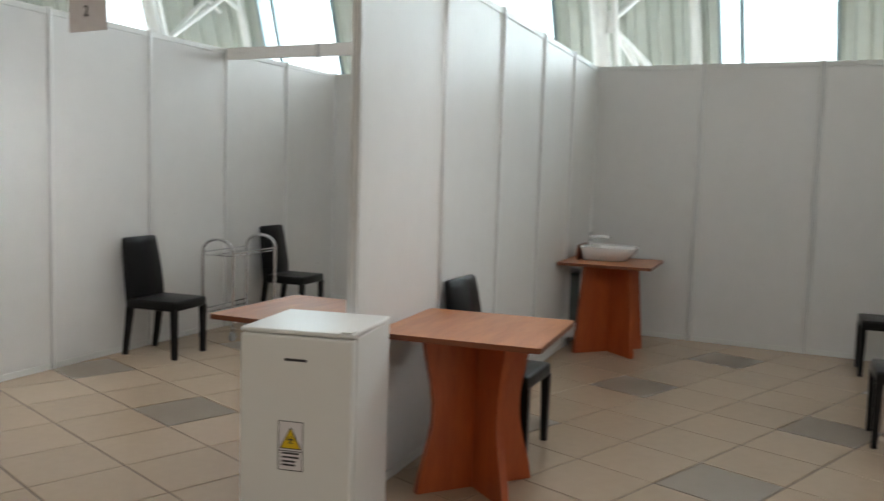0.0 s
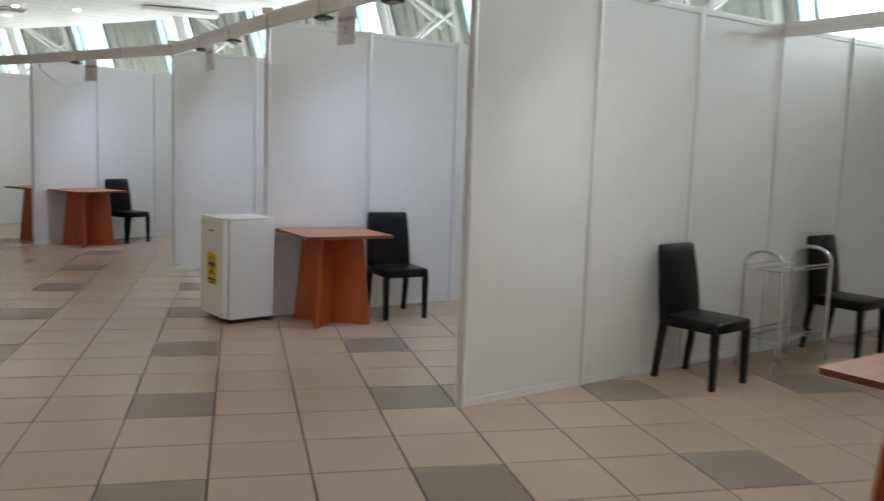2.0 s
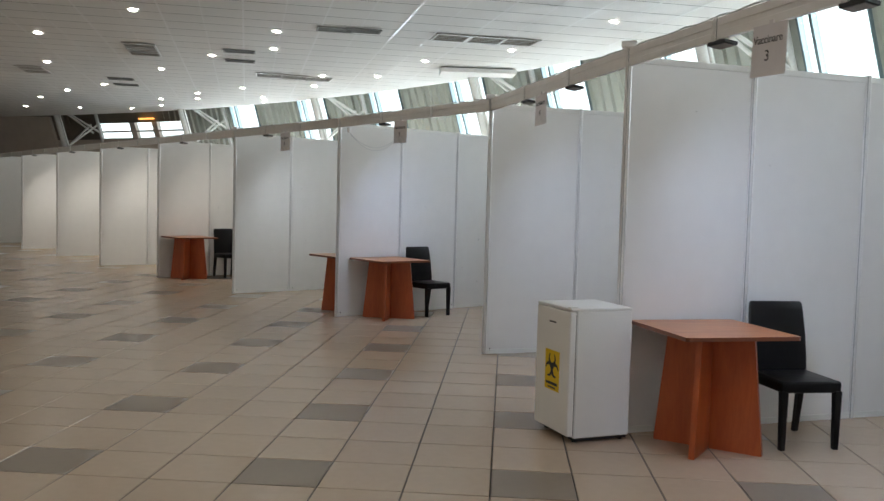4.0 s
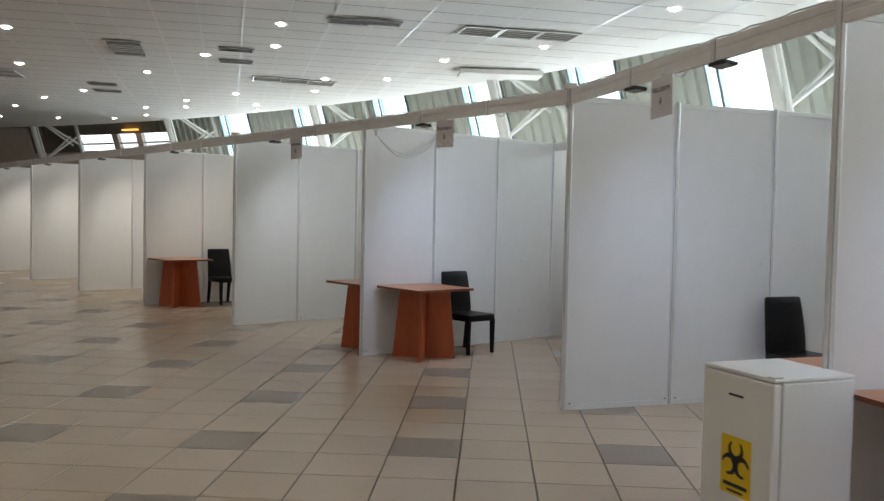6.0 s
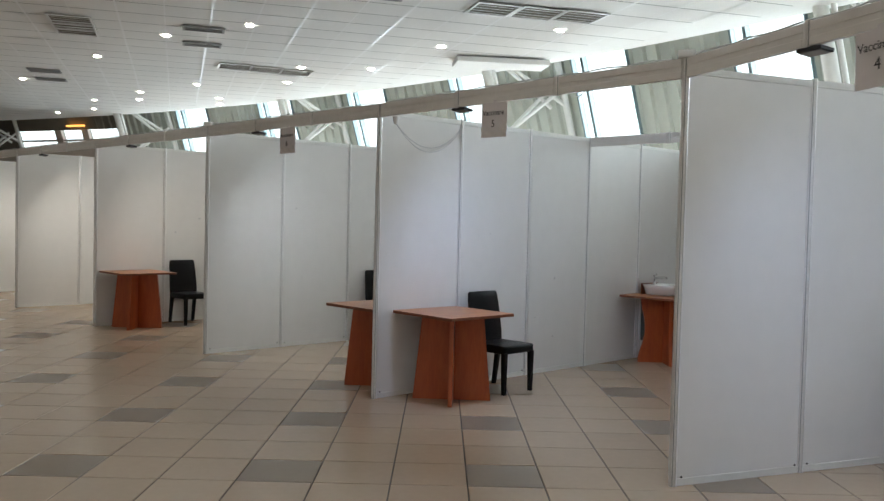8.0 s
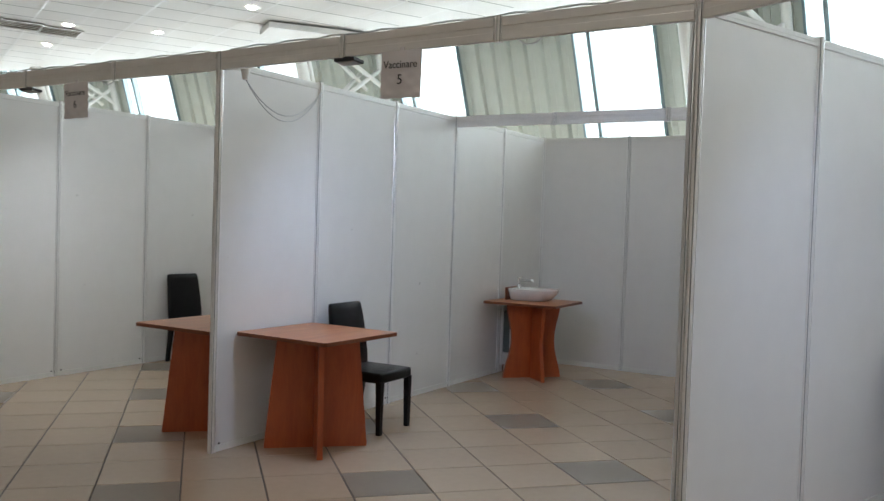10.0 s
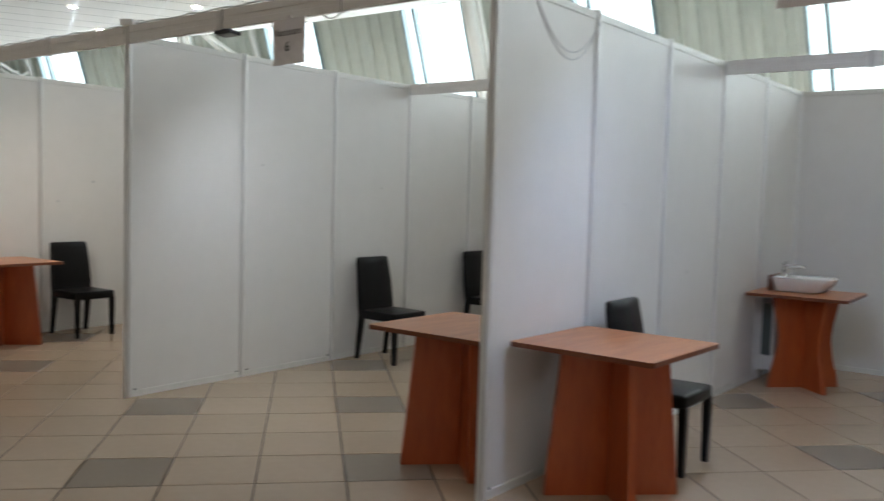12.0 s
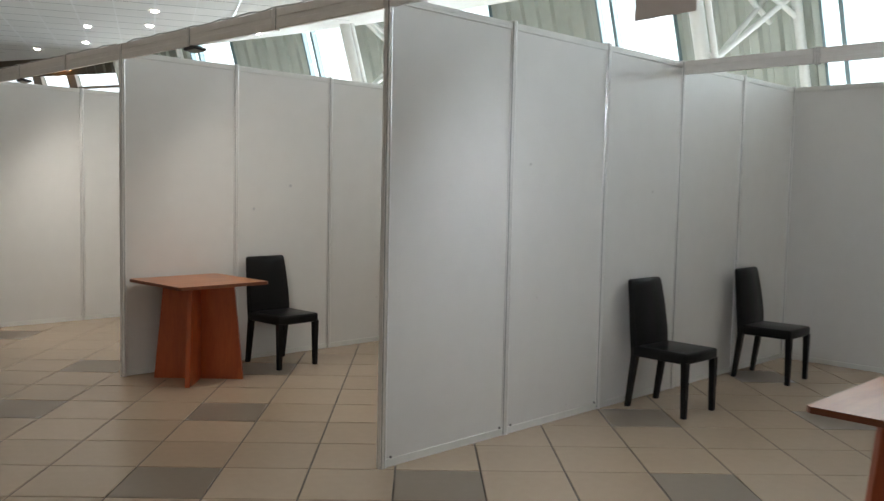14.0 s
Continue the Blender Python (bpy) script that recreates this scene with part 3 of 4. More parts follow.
for x, y in ((-5.45, 15.42), (-5.05, 15.6), (-8.17, 16.87), (-8.79, 17.85), (-13.2, 19.6), (-13.8, 20.5)):
    make_vent(x, y, 32.7, 3, "grey rectangular return-air grille in the ceiling", False)

# lowered white box at the ceiling's edge
a, b = Vector((-5.15, 19.5, 0)), Vector((-3.75, 20.1, 0))
t = thing("ceiling_box", turned((a.x, a.y, CEIL - 0.10), math.degrees(math.atan2(b.y - a.y, b.x - a.x))), "plain white boxed-in section under the ceiling edge", "ceiling box")
part("casing", box(fresh(), (0, -0.3, 0), ((b - a).length, 0.3, 0.085), 0.01), M_CEIL, t)
orange = thing("orange_light", turned(facade(55.6, 4.10, -0.12), -8), "warm orange tube light in the dim far soffit", "lamp")
part("tube", box(fresh(), (-0.35, -0.04, 0), (0.35, 0.04, 0.05), 0.015), M_ORANGE, orange)


# ---- furniture ----
def soft_box(bm, lo, hi, bevel, crown=0.0):
    box(bm, lo, hi, bevel, seg=3)
    return bm


def make_chair(m, label, proto={}):
    if "chair" in proto:
        return tagged(copy_thing(proto["chair"], m), label)
    c = thing("chair", m, label, "chair", "black dining chairs")
    seat = fresh()
    k = 0.905
    box(seat, (-0.20, -0.205, 0.36), (0.225, 0.205, 0.435), 0.018, seg=3)
    part("seat", seat, M_LEATHER, c, smooth=True)
    # the back tapers upwards and leans away
    bk = fresh()
    rows = []
    for z, x, t, w in [(z * k, x, t, w) for z, x, t, w in ((0.40, -0.185, 0.030, 0.200), (0.56, -0.195, 0.034, 0.200), (0.75, -0.215, 0.030, 0.196), (0.92, -0.240, 0.024, 0.190), (0.968, -0.247, 0.020, 0.186), (0.98, -0.249, 0.010, 0.178))]:
        rows.append([bk.verts.new(p) for p in ((x - t, -w + 0.012, z), (x - t + 0.010, -w, z), (x + t - 0.010, -w, z), (x + t, -w + 0.014, z), (x + t + 0.004, 0, z), (x + t, w - 0.014, z), (x + t - 0.010, w, z), (x - t + 0.010, w, z), (x - t, w - 0.012, z), (x - t - 0.002, 0, z))])
    for a, b in zip(rows, rows[1:]):
        for k in range(10):
            bk.faces.new((a[k], a[(k + 1) % 10], b[(k + 1) % 10], b[k]))
    bk.faces.new(rows[0][::-1])
    bk.faces.new(rows[-1])
    part("backrest", bk, M_LEATHER, c, smooth=True)
    for sx, sy in ((1, 1), (1, -1), (-1, 1), (-1, -1)):
        x0, x1, y0 = (0.205, 0.207, 0.182) if sx > 0 else (-0.185, -0.235, 0.178)
        q, p = 0.022, 0.016
        bm = prism(fresh(), [(x1 - p, sy * y0 - p), (x1 + p, sy * y0 - p), (x1 + p, sy * y0 + p), (x1 - p, sy * y0 + p)], 0.0, 0.372,
                   [(x0 - q, sy * y0 - q), (x0 + q, sy * y0 - q), (x0 + q, sy * y0 + q), (x0 - q, sy * y0 + q)])
        part("leg", bm, M_LEGS, c)
    proto["chair"] = c
    return c


TABLE_H, TABLE_W = 0.755, 0.375


def make_table(m, label, curved=False, proto={}):
    key = "curved" if curved else "straight"
    if key in proto:
        return tagged(copy_thing(proto[key], m), label)
    t = thing("table", m, label, "table", "square cherry tables")
    w = TABLE_W
    top = fresh()
    prism(top, [(-w + 0.015, -w), (w - 0.015, -w), (w, -w + 0.015), (w, w - 0.015), (w - 0.015, w), (-w + 0.015, w), (-w, w - 0.015), (-w, -w + 0.015)], TABLE_H - 0.024, TABLE_H)
    for f in top.faces:
        f.normal_update()
        if abs(f.normal.z) < 0.5:
            f.material_index = 1
    part("tabletop", top, [M_WOOD, M_EDGE], t)
    zt = TABLE_H - 0.025
    if curved:
        half = [(0.28 - 0.066 * math.sin(math.pi * k / 12) ** 1.6 + 0.02 * (1 - k / 12), zt * k / 12) for k in range(13)]
    else:
        half = [(0.335, 0.0), (0.335, 0.02), (0.265, zt)]
    outline = [(x, z) for x, z in half] + [(-x, z) for x, z in reversed(half)]
    turn = Matrix.Rotation(radians(45), 4, "Z")
    for ax, nm in (("y", "leg_board"), ("x", "leg_board")):
        bm = fresh()
        if ax == "y":
            plate(bm, outline, "y", -0.018, 0.018)
        else:
            # the crossing board stands in two halves on either side of the first
            plate(bm, [(0.0185, 0.0)] + [(x, z) for x, z in half] + [(0.0185, zt)], "x", -0.018, 0.018)
            plate(bm, [(-0.0185, 0.0)] + [(-x, z) for x, z in half] + [(-0.0185, zt)], "x", -0.018, 0.018)
        part(nm, bm, M_WOODV, t).matrix_basis = turn
    proto[key] = t
    return t


def make_fridge(m, label, warning):
    f = thing("mini_fridge", m, label, "fridge", "booth fridges")
    w, d, h = 0.225, 0.225, 0.855
    part("body", box(fresh(), (-d + 0.05, -w, 0.03), (d, w, h - 0.018), 0.008), M_FRIDGE, f)
    part("top", box(fresh(), (-d + 0.004, -w - 0.002, h - 0.018), (d, w + 0.002, h), 0.006), M_FRIDGE, f)
    door = part("door", box(fresh(), (-d, -w, 0.045), (-d + 0.044, w, h - 0.021), 0.009), M_FRIDGE, f)
    part("gasket", box(fresh(), (-d + 0.0445, -w + 0.006, 0.05), (-d + 0.0495, w - 0.006, h - 0.04)), M_GREY, f)
    part("badge", box(fresh(), (-d - 0.003, -0.045, h - 0.116), (-d - 0.0005, 0.045, h - 0.106), 0.001), M_INK, door)
    part("hinge_cover", box(fresh(), (-d + 0.005, -w + 0.01, h), (-d + 0.06, -w + 0.05, h + 0.008), 0.003), M_FRIDGE, f)
    part("plinth", box(fresh(), (-d + 0.06, -w + 0.012, 0.012), (d - 0.01, w - 0.012, 0.03)), M_DARKP, f)
    for x, y in ((-d + 0.08, -w + 0.04), (-d + 0.08, w - 0.04), (d - 0.04, -w + 0.04), (d - 0.04, w - 0.04)):
        part("foot", prism(fresh(), circle(0.018, 10, x, y), 0.0, 0.012), M_DARKP, f)
    if warning == "large":
        st = part("warning_sticker", box(fresh(), (-d - 0.0015, -0.105, 0.30), (-d - 0.0004, 0.085, 0.56)), M_YELLOW, door)
        cy, cz, r = -0.01, 0.455, 0.072
    else:
        st = part("warning_sticker", box(fresh(), (-d - 0.0015, -0.035, 0.32), (-d - 0.0004, 0.065, 0.51)), M_PAPER, door)
        cy, cz, r = 0.015, 0.438, 0.014
        bm = fresh()
        tri = [(-0.027, 0.405), (0.057, 0.405), (0.015, 0.485)]
        plate(bm, tri, "x", -d - 0.0026, -d - 0.0016)
        part("triangle", bm, M_YELLOW, st)
    # trefoil of three crescents round a ring
    bm = fresh()
    for k in range(3):
        a0 = math.pi / 2 + k * 2 * math.pi / 3
        ox, oz = cy + r * 0.62 * math.cos(a0), cz + r * 0.62 * math.sin(a0)
        arc = [a0 - 2.5 + 5.0 * i / 14 for i in range(15)]
        thick = [0.14 + 0.42 * math.sin(math.pi * i / 14) for i in range(15)]
        inn = [bm.verts.new((-d - 0.0032, ox + r * (0.62 - 0.0) * math.cos(a + math.pi) * (1 - q * 0.9), oz + r * 0.62 * math.sin(a + math.pi) * (1 - q * 0.9))) for a, q in zip(arc, thick)]
        out = [bm.verts.new((-d - 0.0032, ox + r * 0.68 * math.cos(a + math.pi), oz + r * 0.68 * math.sin(a + math.pi))) for a in arc]
        for i in range(14):
            bm.faces.new((inn[i], inn[i + 1], out[i + 1], out[i]))
    part("symbol", bm, M_INK, st)
    bm = fresh()
    if warning == "large":
        box(bm, (-d - 0.003, -0.085, 0.335), (-d - 0.0018, 0.065, 0.352))
        box(bm, (-d - 0.003, -0.06, 0.312), (-d - 0.0018, 0.04, 0.322))
    else:
        for z in (0.383, 0.368, 0.352, 0.338):
            box(bm, (-d - 0.003, -0.02 + (0.015 if z < 0.36 else 0), z), (-d - 0.0018, 0.05, z + 0.007))
        for lo, hi in (((-0.035, 0.32), (0.065, 0.3225)), ((-0.035, 0.5075), (0.065, 0.51)), ((-0.035, 0.3225), (-0.0325, 0.5075)), ((0.0625, 0.3225), (0.065, 0.5075)), ((-0.0325, 0.394), (0.0625, 0.397))):
            box(bm, (-d - 0.003, *lo), (-d - 0.0018, *hi))
        # black edge round the triangle
        k = [(-0.027, 0.405), (0.057, 0.405), (0.015, 0.485)]
        for p, q in zip(k, k[1:] + k[:1]):
            tube(bm, [(-d - 0.002, *p), (-d - 0.002, *q)], 0.0022, 4)
    part("print", bm, M_INK, st)
    return f


def make_basin(m, label):
    b = thing("wash_basin", m, label, "wash basin", "booth wash basins")
    bm = fresh()
    n = 40

    def outline(i, grow, shift=0.0):
        """A straight back with tight corners, and a round front."""
        a = 2 * math.pi * i / n
        c, q = math.cos(a), math.sin(a)
        p = 0.28 if c < 0 else 0.75
        x = (0.255 if c > 0 else 0.205) * math.copysign(abs(c) ** p, c)
        y = 0.20 * math.copysign(abs(q) ** (0.28 if c < 0 else 0.6), q)
        return x * grow + shift, y * grow

    prof = [(0.72, 0.0, -0.03), (0.80, 0.012, -0.022), (0.95, 0.075, 0.0), (1.0, 0.108, 0.0), (0.99, 0.115, 0.0), (0.955, 0.115, 0.0), (0.66, 0.109, 0.055), (0.62, 0.10, 0.058), (0.52, 0.055, 0.06), (0.30, 0.032, 0.06), (0.06, 0.028, 0.06)]
    rows = [[bm.verts.new((*outline(i, g, sh), z)) for g, z, sh in prof] for i in range(n)]
    for i in range(n):
        for k in range(len(prof) - 1):
            bm.faces.new((rows[i][k], rows[(i + 1) % n][k], rows[(i + 1) % n][k + 1], rows[i][k + 1]))
    bm.faces.new([r[0] for r in rows][::-1])
    bm.faces.new([r[-1] for r in rows])
    part("bowl", bm, M_CERAMIC, b, smooth=True)
    part("backboard", box(fresh(), (-0.224, -0.17, 0.0), (-0.208, 0.17, 0.125), 0.002), M_EDGE, b, "cherry edging board")
    part("drain", prism(fresh(), circle(0.022, 14, 0.06, 0), 0.029, 0.033), M_CHROME, b)
    tap = part("tap", tube(fresh(), [(-0.15, 0, 0.112), (-0.15, 0, 0.165), (-0.142, 0, 0.185), (-0.11, 0, 0.19), (-0.02, 0, 0.20), (0.0, 0, 0.195), (0.004, 0, 0.18)], 0.013, 10), M_CHROME, b, smooth=True)
    part("lever", tube(fresh(), [(-0.15, 0, 0.175), (-0.155, 0, 0.215), (-0.125, 0, 0.228)], 0.012, 8), M_CHROME, tap, smooth=True)
    part("tap_base", prism(fresh(), circle(0.027, 14, -0.15, 0), 0.112, 0.15, circle(0.02, 14, -0.15, 0)), M_CHROME, tap)
    return b


# a made-up cabinet in place of a panel opening with a dark unit behind
def make_cabinet(m, label):
    c = thing("sink_cabinet", m, label, "cabinet", "sink cabinets")
    x, y = 0.23, 0.065
    for sx in (-1, 1):
        for sy in (-1, 1):
            part("frame_post", box(fresh(), (sx * x - 0.012, sy * (y - 0.012) - 0.012, 0.08), (sx * x + 0.012, sy * (y - 0.012) + 0.012, 0.68), 0.003), M_FRIDGE, c)
            part("leg", prism(fresh(), circle(0.011, 10, sx * (x - 0.03), sy * (y - 0.018)), 0.0, 0.085), M_CHROME, c)
    part("top", box(fresh(), (-x - 0.012, -y, 0.68), (x + 0.012, y, 0.695), 0.003), M_FRIDGE, c)
    part("tray", box(fresh(), (-x + 0.013, -y, 0.085), (x - 0.013, y, 0.20), 0.004), M_FRIDGE, c)
    part("dark_unit", box(fresh(), (-x + 0.014, -y + 0.006, 0.202), (x - 0.014, y - 0.004, 0.63), 0.02), M_TEAL, c)
    return c


def make_trolley(m, label):
    t = thing("serving_trolley", m, label, "trolley")
    L, W = 0.34, 0.145
    for sx in (-1, 1):
        x = sx * L
        arc = [(x, W * math.cos(a), 0.74 + 0.10 * math.sin(a)) for a in [math.pi * k / 10 for k in range(11)]]
        part("end_frame", tube(fresh(), [(x, W, 0.11)] + arc + [(x, -W, 0.11)], 0.0135, 10), M_CHROME, t, smooth=True)
    for z in (0.22, 0.70):
        bm = box(fresh(), (-L + 0.012, -W + 0.012, z), (L - 0.012, W - 0.012, z + 0.008), 0.002)
        part("tray", bm, M_CHROME, t)
        for y in (-W, W):
            part("tray_rail", tube(fresh(), [(-L, y, z + 0.03), (L, y, z + 0.03)], 0.006, 8), M_CHROME, t, smooth=True)
    for sx in (-1, 1):
        for sy in (-1, 1):
            x, y = sx * L, sy * W
            w = part("caster", box(fresh(), (x - 0.012, y - 0.016, 0.07), (x + 0.012, y + 0.016, 0.115), 0.004), M_CHROME, t)
            bm = fresh()
            bmesh.ops.create_cone(bm, cap_ends=True, segments=18, radius1=0.042, radius2=0.042, depth=0.02, matrix=Matrix.Translation((x, y, 0.042)) @ Matrix.Rotation(radians(90), 4, "X"))
            part("wheel", bm, M_GREY, w, smooth=True)
    return t


def beside(front, deg, along, off, turn):
    return turned(on_wall(front, deg, along, off), deg + turn)


P0, P1, P2, P3, P4 = FRONT_A
P5, P6, P7 = FRONT_B[:3]
CH = "black leatherette dining chair with tapered legs against a white partition"
for m in (beside(P2, DIRS_A[2], 1.76, 0.32, -86), beside(P2, DIRS_A[2], 3.54, 0.32, -88), beside(P1, DIRS_A[1], 1.14, 0.31, -92), beside(P0, DIRS_A[0], 2.44, -0.50, 90), beside(P0, DIRS_A[0], 4.37, -0.45, 90),
          beside(P4, DIRS_A[4], 2.02, 0.33, -86), beside(P4B, DIR_B, 2.45, -0.355, 86), beside(P4B, DIR_B, 3.80, -0.32, 87),
          beside(P6, DIR_B, 2.34, 0.338, -91), beside(P6, DIR_B, 3.88, 0.345, -88)):
    make_chair(m, CH)
CT = "black leatherette dining chair beside a cherry table at the partition"
for m in (beside(P3, DIRS_A[3], 1.05, 0.415, -99), beside(P5, DIR_B, 1.19, 0.362, -88.5), beside(P7, DIR_B, 1.21, 0.34, -87)):
    make_chair(m, CT)

TL = "square cherry laminate table on straight crossed boards beside a partition"
make_table(beside(P1, DIRS_A[1], 0.50, 0.40, 2), "square cherry laminate table on waisted crossed boards beside a partition", True)
for m in (beside(P1, DIRS_A[1], 0.49, -0.44, -2), beside(P3, DIRS_A[3], 0.41, 0.42, -5), beside(P3, DIRS_A[3], 0.43, -0.43, 0), beside(P5, DIR_B, 0.525, 0.412, -1), beside(P5, DIR_B, 0.41, -0.415, 0), beside(P7, DIR_B, 0.41, 0.41, 2)):
    make_table(m, TL)
SK = "cherry table on waisted crossed boards carrying a wash basin"
sink_a, sink_b = beside(P1, DIRS_A[1], 3.93, 0.385, 0), beside(P5, DIR_B, 3.86, 0.40, 2)
for m in (sink_a, sink_b):
    make_table(m, SK if m is sink_b else "cherry table on straight crossed boards carrying a wash basin", m is sink_b)
    make_basin(m @ Matrix.Translation((0.10, 0.06, TABLE_H)) @ Matrix.Rotation(radians(-90), 4, "Z"), "white ceramic wash basin with chrome tap on a cherry table")
make_cabinet(beside(P1, DIRS_A[1], 4.13, 0.09, 0), "stand-in pale metal cabinet with a dark unit, in place of a panel opening")
make_cabinet(beside(P5, DIR_B, 4.13, 0.09, 0), "stand-in pale metal cabinet with a dark unit, in place of a panel opening")
make_fridge(turned((3.280, 3.668, 0), 47), "white mini fridge with small biohazard label before a partition", "small")
make_fridge(turned((-0.103, 8.600, 0), 40.5), "white mini fridge with large yellow biohazard sticker beside a table", "large")
make_trolley(beside(P2, DIRS_A[2], 2.70, 0.32, 4), "chrome two-tier serving trolley with arched ends beside a partition")


# ---- signs, cables, small fittings ----
def make_sign(a, b, k, number, tilt=0.0, drop=0.0):
    p = between(a, b, k)
    deg = math.degrees(math.atan2(b[1] - a[1], b[0] - a[0]))
    s = thing("booth_sign", turned((*p, BEAM_TOP - 0.118 - drop), deg) @ Matrix.Rotation(radians(tilt), 4, "Y"), "laminated paper booth sign hanging from the header beam", "sign", "booth signs")
    bm = fresh()
    nx, nz, w, h = 28, 22, 0.132, 0.25

    def crumple(x, z):
        """Soft waves with sharper creases in the loose lower half."""
        wave = math.sin(15 * x + 9 * z + number) + math.sin(7 * x - 17 * z + 2 * number)
        crease = abs(math.sin(31 * x + 40 * z + 1.7 * number)) + abs(math.sin(19 * x - 53 * z + number)) - 1.2
        k = min(1.0, -z / h)
        return 0.0016 * wave * (0.3 + 0.7 * k) + 0.0042 * crease * k * (1.0 if number in (5, 6) else 0.25)

    grid = [[bm.verts.new((-w + 2 * w * i / nx, -0.026 + crumple(-w + 2 * w * i / nx, -h * j / nz), -h * j / nz)) for i in range(nx + 1)] for j in range(nz + 1)]
    for j in range(nz):
        for i in range(nx):
            bm.faces.new((grid[j][i], grid[j][i + 1], grid[j + 1][i + 1], grid[j + 1][i]))
    part("sheet", bm, M_PAPER, s, smooth=True)
    up = Matrix.Translation((0, -0.036, -0.075)) @ Matrix.Rotation(radians(90), 4, "X")
    words("lettering", "Vaccinare", 0.056, M_INK, s, up)
    words("lettering", str(number), 0.075, M_INK, s, Matrix.Translation((0, -0.036, -0.155)) @ Matrix.Rotation(radians(90), 4, "X"))
    part("clip", box(fresh(), (-0.016, -0.022, -0.006), (0.016, 0.026, 0.02 + drop), 0.002), M_PAPER, s)


for k, (a, b, d) in enumerate(OPEN):
    if 1 <= k <= 5:
        make_sign(a, b, (0, 0.485, 0.50, 0.485, 0.475, 0.54)[k], k + 1, tilt=(1.5, -1, 2, -2, 1, -1, 0.5)[k % 7], drop=0.06 if k == 1 else 0.0)


t = thing("power_adapter", turned(on_wall(P1, DIRS_A[1], 0.10, -0.09, TABLE_H), DIRS_A[1]), "small grey power adapter on a table beside the partition post", "adapter")
part("case", box(fresh(), (-0.045, -0.03, 0.0), (0.045, 0.03, 0.035), 0.006), M_GREY, t)
part("lead", tube(fresh(), [(0.045, 0, 0.012), (0.09, 0.01, 0.006), (0.14, 0.03, 0.006)], 0.004, 6), M_DARKP, t, smooth=True)
for x, z, w in ((1.14, 1.285, 0.010), (1.51, 1.487, 0.016)):
    t = thing("tape_mark", turned(on_wall(P7, DIR_B, x, 0.0045, z), DIR_B), "small grey tape residue on a white partition panel", "tape mark", "tape marks")
    part("residue", plate(fresh(), [(-w, -0.012), (w * 0.6, -0.014), (w, 0.004), (w * 0.2, 0.013), (-w * 0.8, 0.008)], "y", -0.0012, 0.0), M_CABLE, t)
for front, deg, n in ((P4, DIRS_A[4], 3), (P5, DIR_B, 2), (P6, DIR_B, 2)):
    for i in range(n):
        for x in (0.05, PITCH - 0.05):
            s = thing("screw", turned(on_wall(front, deg, i * PITCH + x, 0.0125, 0.052), deg), "small dark screw at a panel's foot", "screw", "panel screws")
            part("head", box(fresh(), (-0.006, -0.006, -0.006), (0.006, -0.001, 0.006), 0.001), M_DARKP, s)


def make_cable(pts, r, label, name="cable"):
    tagged(part(name, tube(fresh(), pts, r, 6), M_CABLE, smooth=True), label, "cable")


def hang(a, b, sag, n=12):
    a, b = Vector(a), Vector(b)
    return [a.lerp(b, k / n) + Vector((0, 0, -sag * 4 * (k / n) * (1 - k / n))) for k in range(n + 1)]


gx, gy = between(P5, P4, 0.075)
for sag, drop in ((0.20, 0.0), (0.235, 0.004)):
    make_cable(hang((gx, gy, 2.335), on_wall(P5, DIR_B, 0.95, 0.03, 2.405 - drop), sag), 0.0035, "pale grey cable sagging from the beam to a partition top")
g = thing("cable_gland", Matrix.Translation((gx, gy, 2.325)), "small white cable connector under a header beam", "connector")
part("sleeve", prism(fresh(), circle(0.016, 14), 0.0, 0.064, circle(0.03, 14)), M_FRIDGE, g, smooth=True)
for (a, b, d), q in zip(OPEN[3:6], (0.52, 0.70, 0.62)):
    p, e = between(a, b, q), between(a, b, q + 0.05)
    make_cable(hang((*p, BEAM_TOP - 0.11), (*e, BEAM_TOP - 0.11), 0.035), 0.004, "short dark cable loop under a header beam")
for i, (a, b, d) in enumerate(OPEN):
    p, e = between(a, b, 0.05), between(a, b, 0.97)
    pts = [Vector((*between(a, b, 0.03 + 0.94 * k / 24), BEAM_TOP + 0.006 + 0.010 * abs(math.sin(k * 1.9 + i)) * (k % 3 != 0))) for k in range(25)]
    make_cable(pts, 0.005, "cable lying along the top of a header beam")
for f, kind in ((P4, 1), (P3, 0), (P6, 0)):
    t = thing("junction_box", Matrix.Translation((f[0], f[1], BEAM_TOP + 0.001)), "small white electrical box on top of a partition post", "junction box")
    part("case", box(fresh(), (-0.05, -0.035, 0), (0.05, 0.035, 0.045), 0.008), M_FRIDGE, t)
    part("lead", tube(fresh(), hang((0.05, 0, 0.02), (0.14, 0.02, 0.0), -0.03), 0.005, 6), M_CABLE, t, smooth=True)


# ---- floor tiles ----
def cell_corner(u, v, z=0.0):
    c, n = math.cos(TILE_TURN), math.sin(TILE_TURN)
    return Vector((TILE * (c * u - n * v) + TILE_X, TILE * (n * u + c * v) + TILE_Y, z))


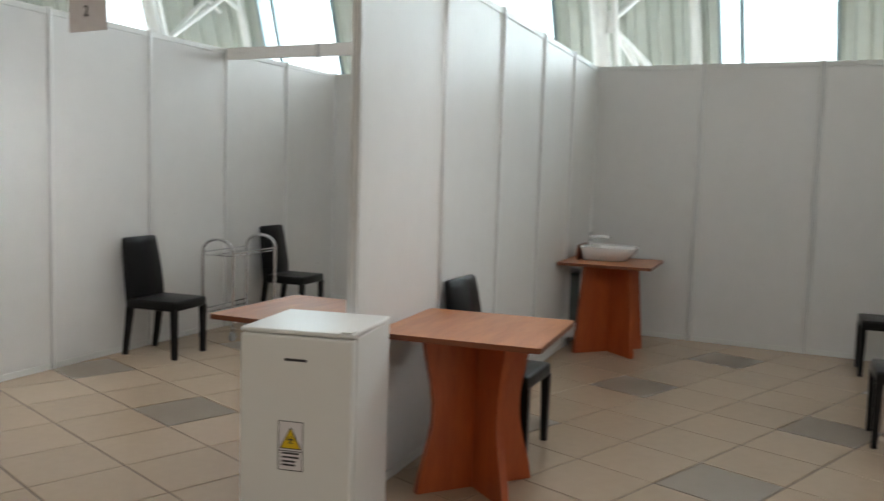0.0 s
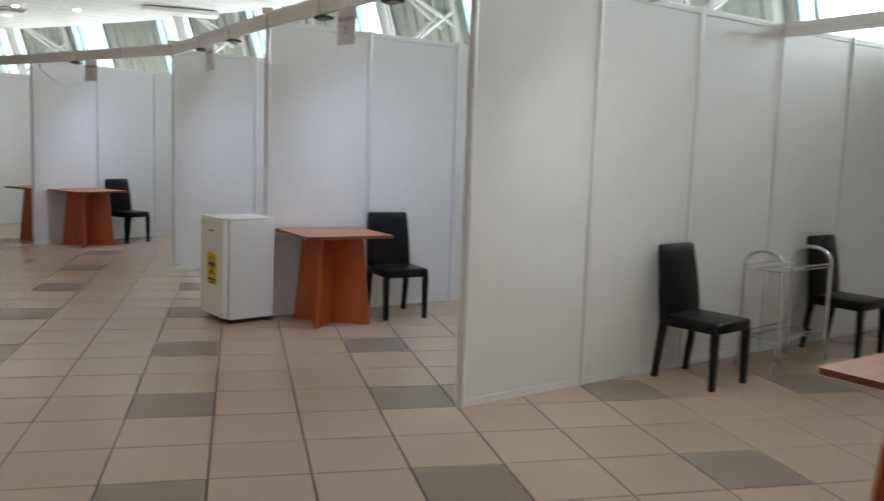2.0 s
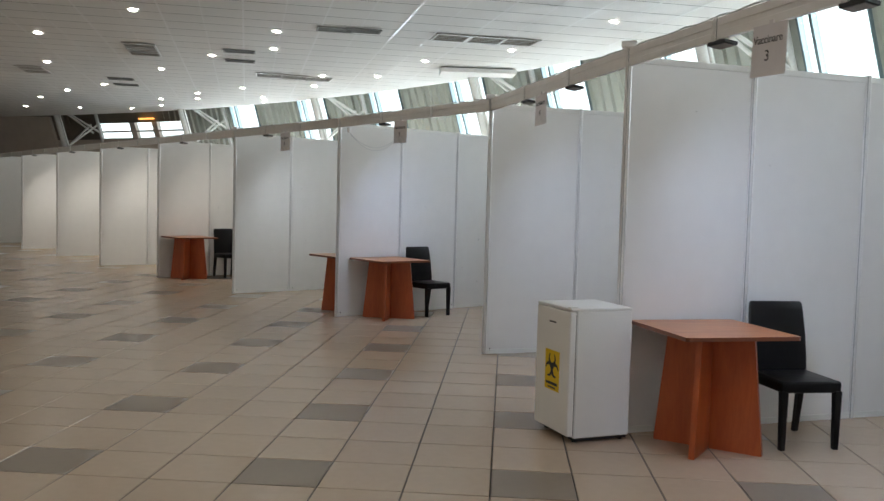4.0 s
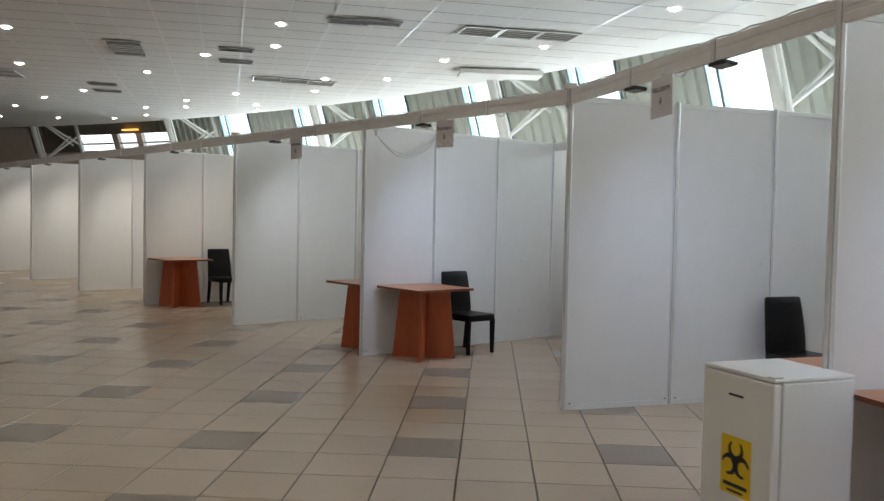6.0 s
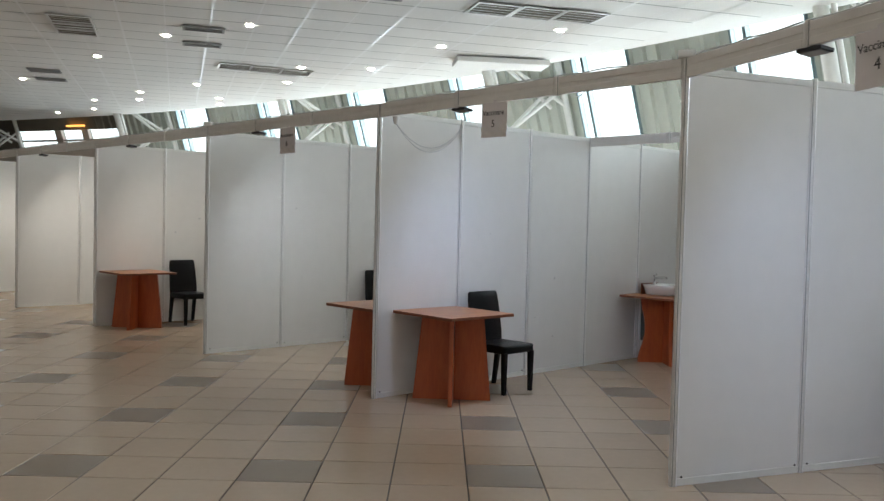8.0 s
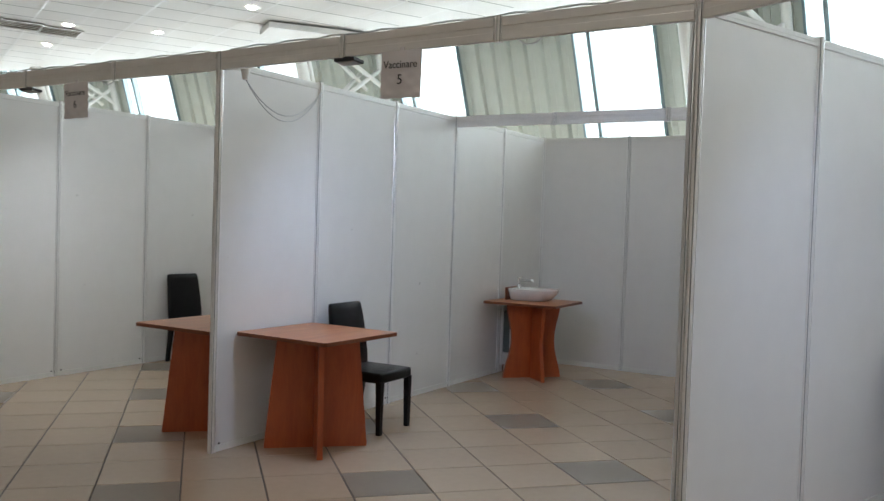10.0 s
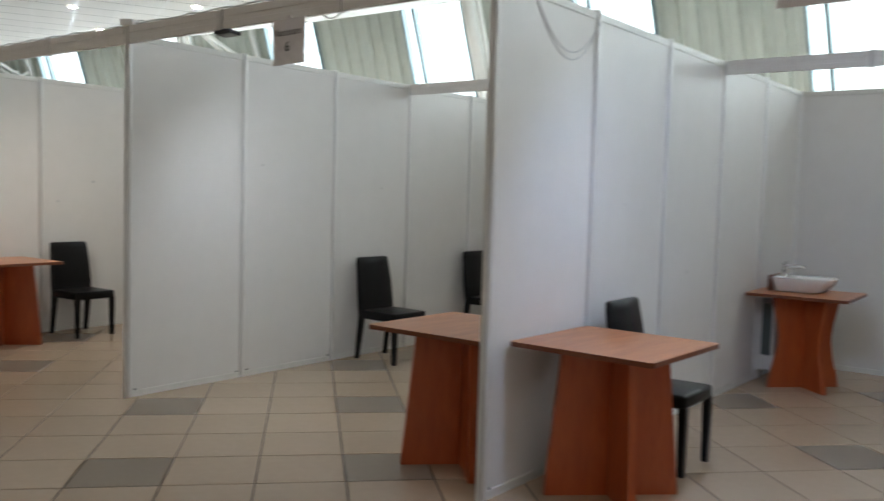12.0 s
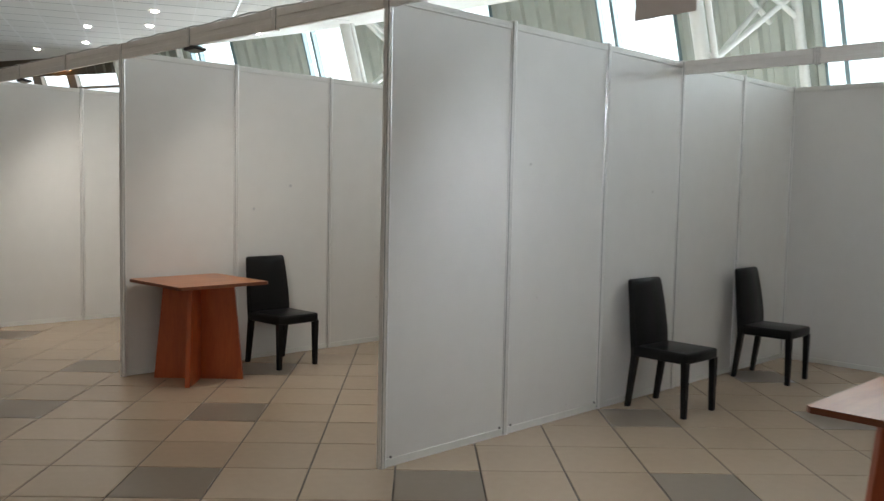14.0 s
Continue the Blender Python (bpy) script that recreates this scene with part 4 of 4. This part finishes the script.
def tile_points(u, v):
    g, q = 0.007, 0.014
    lo = [cell_corner(u + a, v + b, -0.005) for a, b in ((g, g), (1 - g, g), (1 - g, 1 - g), (g, 1 - g))]
    hi = [cell_corner(u + a, v + b, 0.0) for a, b in ((q, q), (1 - q, q), (1 - q, 1 - q), (q, 1 - q))]
    return lo, hi


TILE_FACES = ((4, 5, 6, 7), (0, 1, 5, 4), (1, 2, 6, 5), (2, 3, 7, 6), (3, 0, 4, 7))
AISLE = [Vector((3.0, 5.0)), Vector((0.5, 7.6)), Vector((-2.2, 10.6)), Vector((-4.6, 13.2)), Vector((-7.0, 14.0))]


def aisle_distance(p):
    best = 99.0
    for a, b in zip(AISLE, AISLE[1:]):
        k = max(0.0, min(1.0, (p - a).dot(b - a) / (b - a).length_squared))
        best = min(best, (p - a - k * (b - a)).length)
    return best


cells = []
for u in range(-62, 34):
    for v in range(-24, 92):
        p = cell_corner(u + 0.5, v + 0.5).to_2d()
        d = p - O
        s = math.atan2(d.y, d.x) * RAD
        if S0 < s < S1 and RAD + RIN < d.length < RAD + 2.4:
            cells.append((aisle_distance(p), u, v))
cells.sort()
lo, hi = tile_points(0, 0)
mid = cell_corner(0.5, 0.5)
base = {}
for key, mat in (("light", M_TILE), ("dark", M_DARK)):
    me = bpy.data.meshes.new("tile")
    me.from_pydata([tuple(p - mid) for p in lo + hi], [], TILE_FACES)
    me.materials.append(mat)
    base[key] = me
near, rest = cells[:300], cells[300:]
for _, u, v in near:
    o = new("tile", base["dark" if u % 3 == 1 and v % 3 == 2 else "light"])
    o.parent = floor
    o.location = cell_corner(u + 0.5, v + 0.5)
for dark, mat, label in ((False, M_TILE, "beige ceramic floor tiles"), (True, M_DARK, "grey ceramic floor tiles")):
    vs, fs = [], []
    for _, u, v in rest:
        if (u % 3 == 1 and v % 3 == 2) != dark:
            continue
        k = len(vs)
        a, b = tile_points(u, v)
        vs += [tuple(p) for p in a + b]
        fs += [tuple(i + k for i in f) for f in TILE_FACES]
    me = bpy.data.meshes.new("tiles")
    me.from_pydata(vs, [], fs)
    me.materials.append(mat)
    o = new("tiles", me)
    o.parent = floor
    tagged(o, label, kind="stuff")
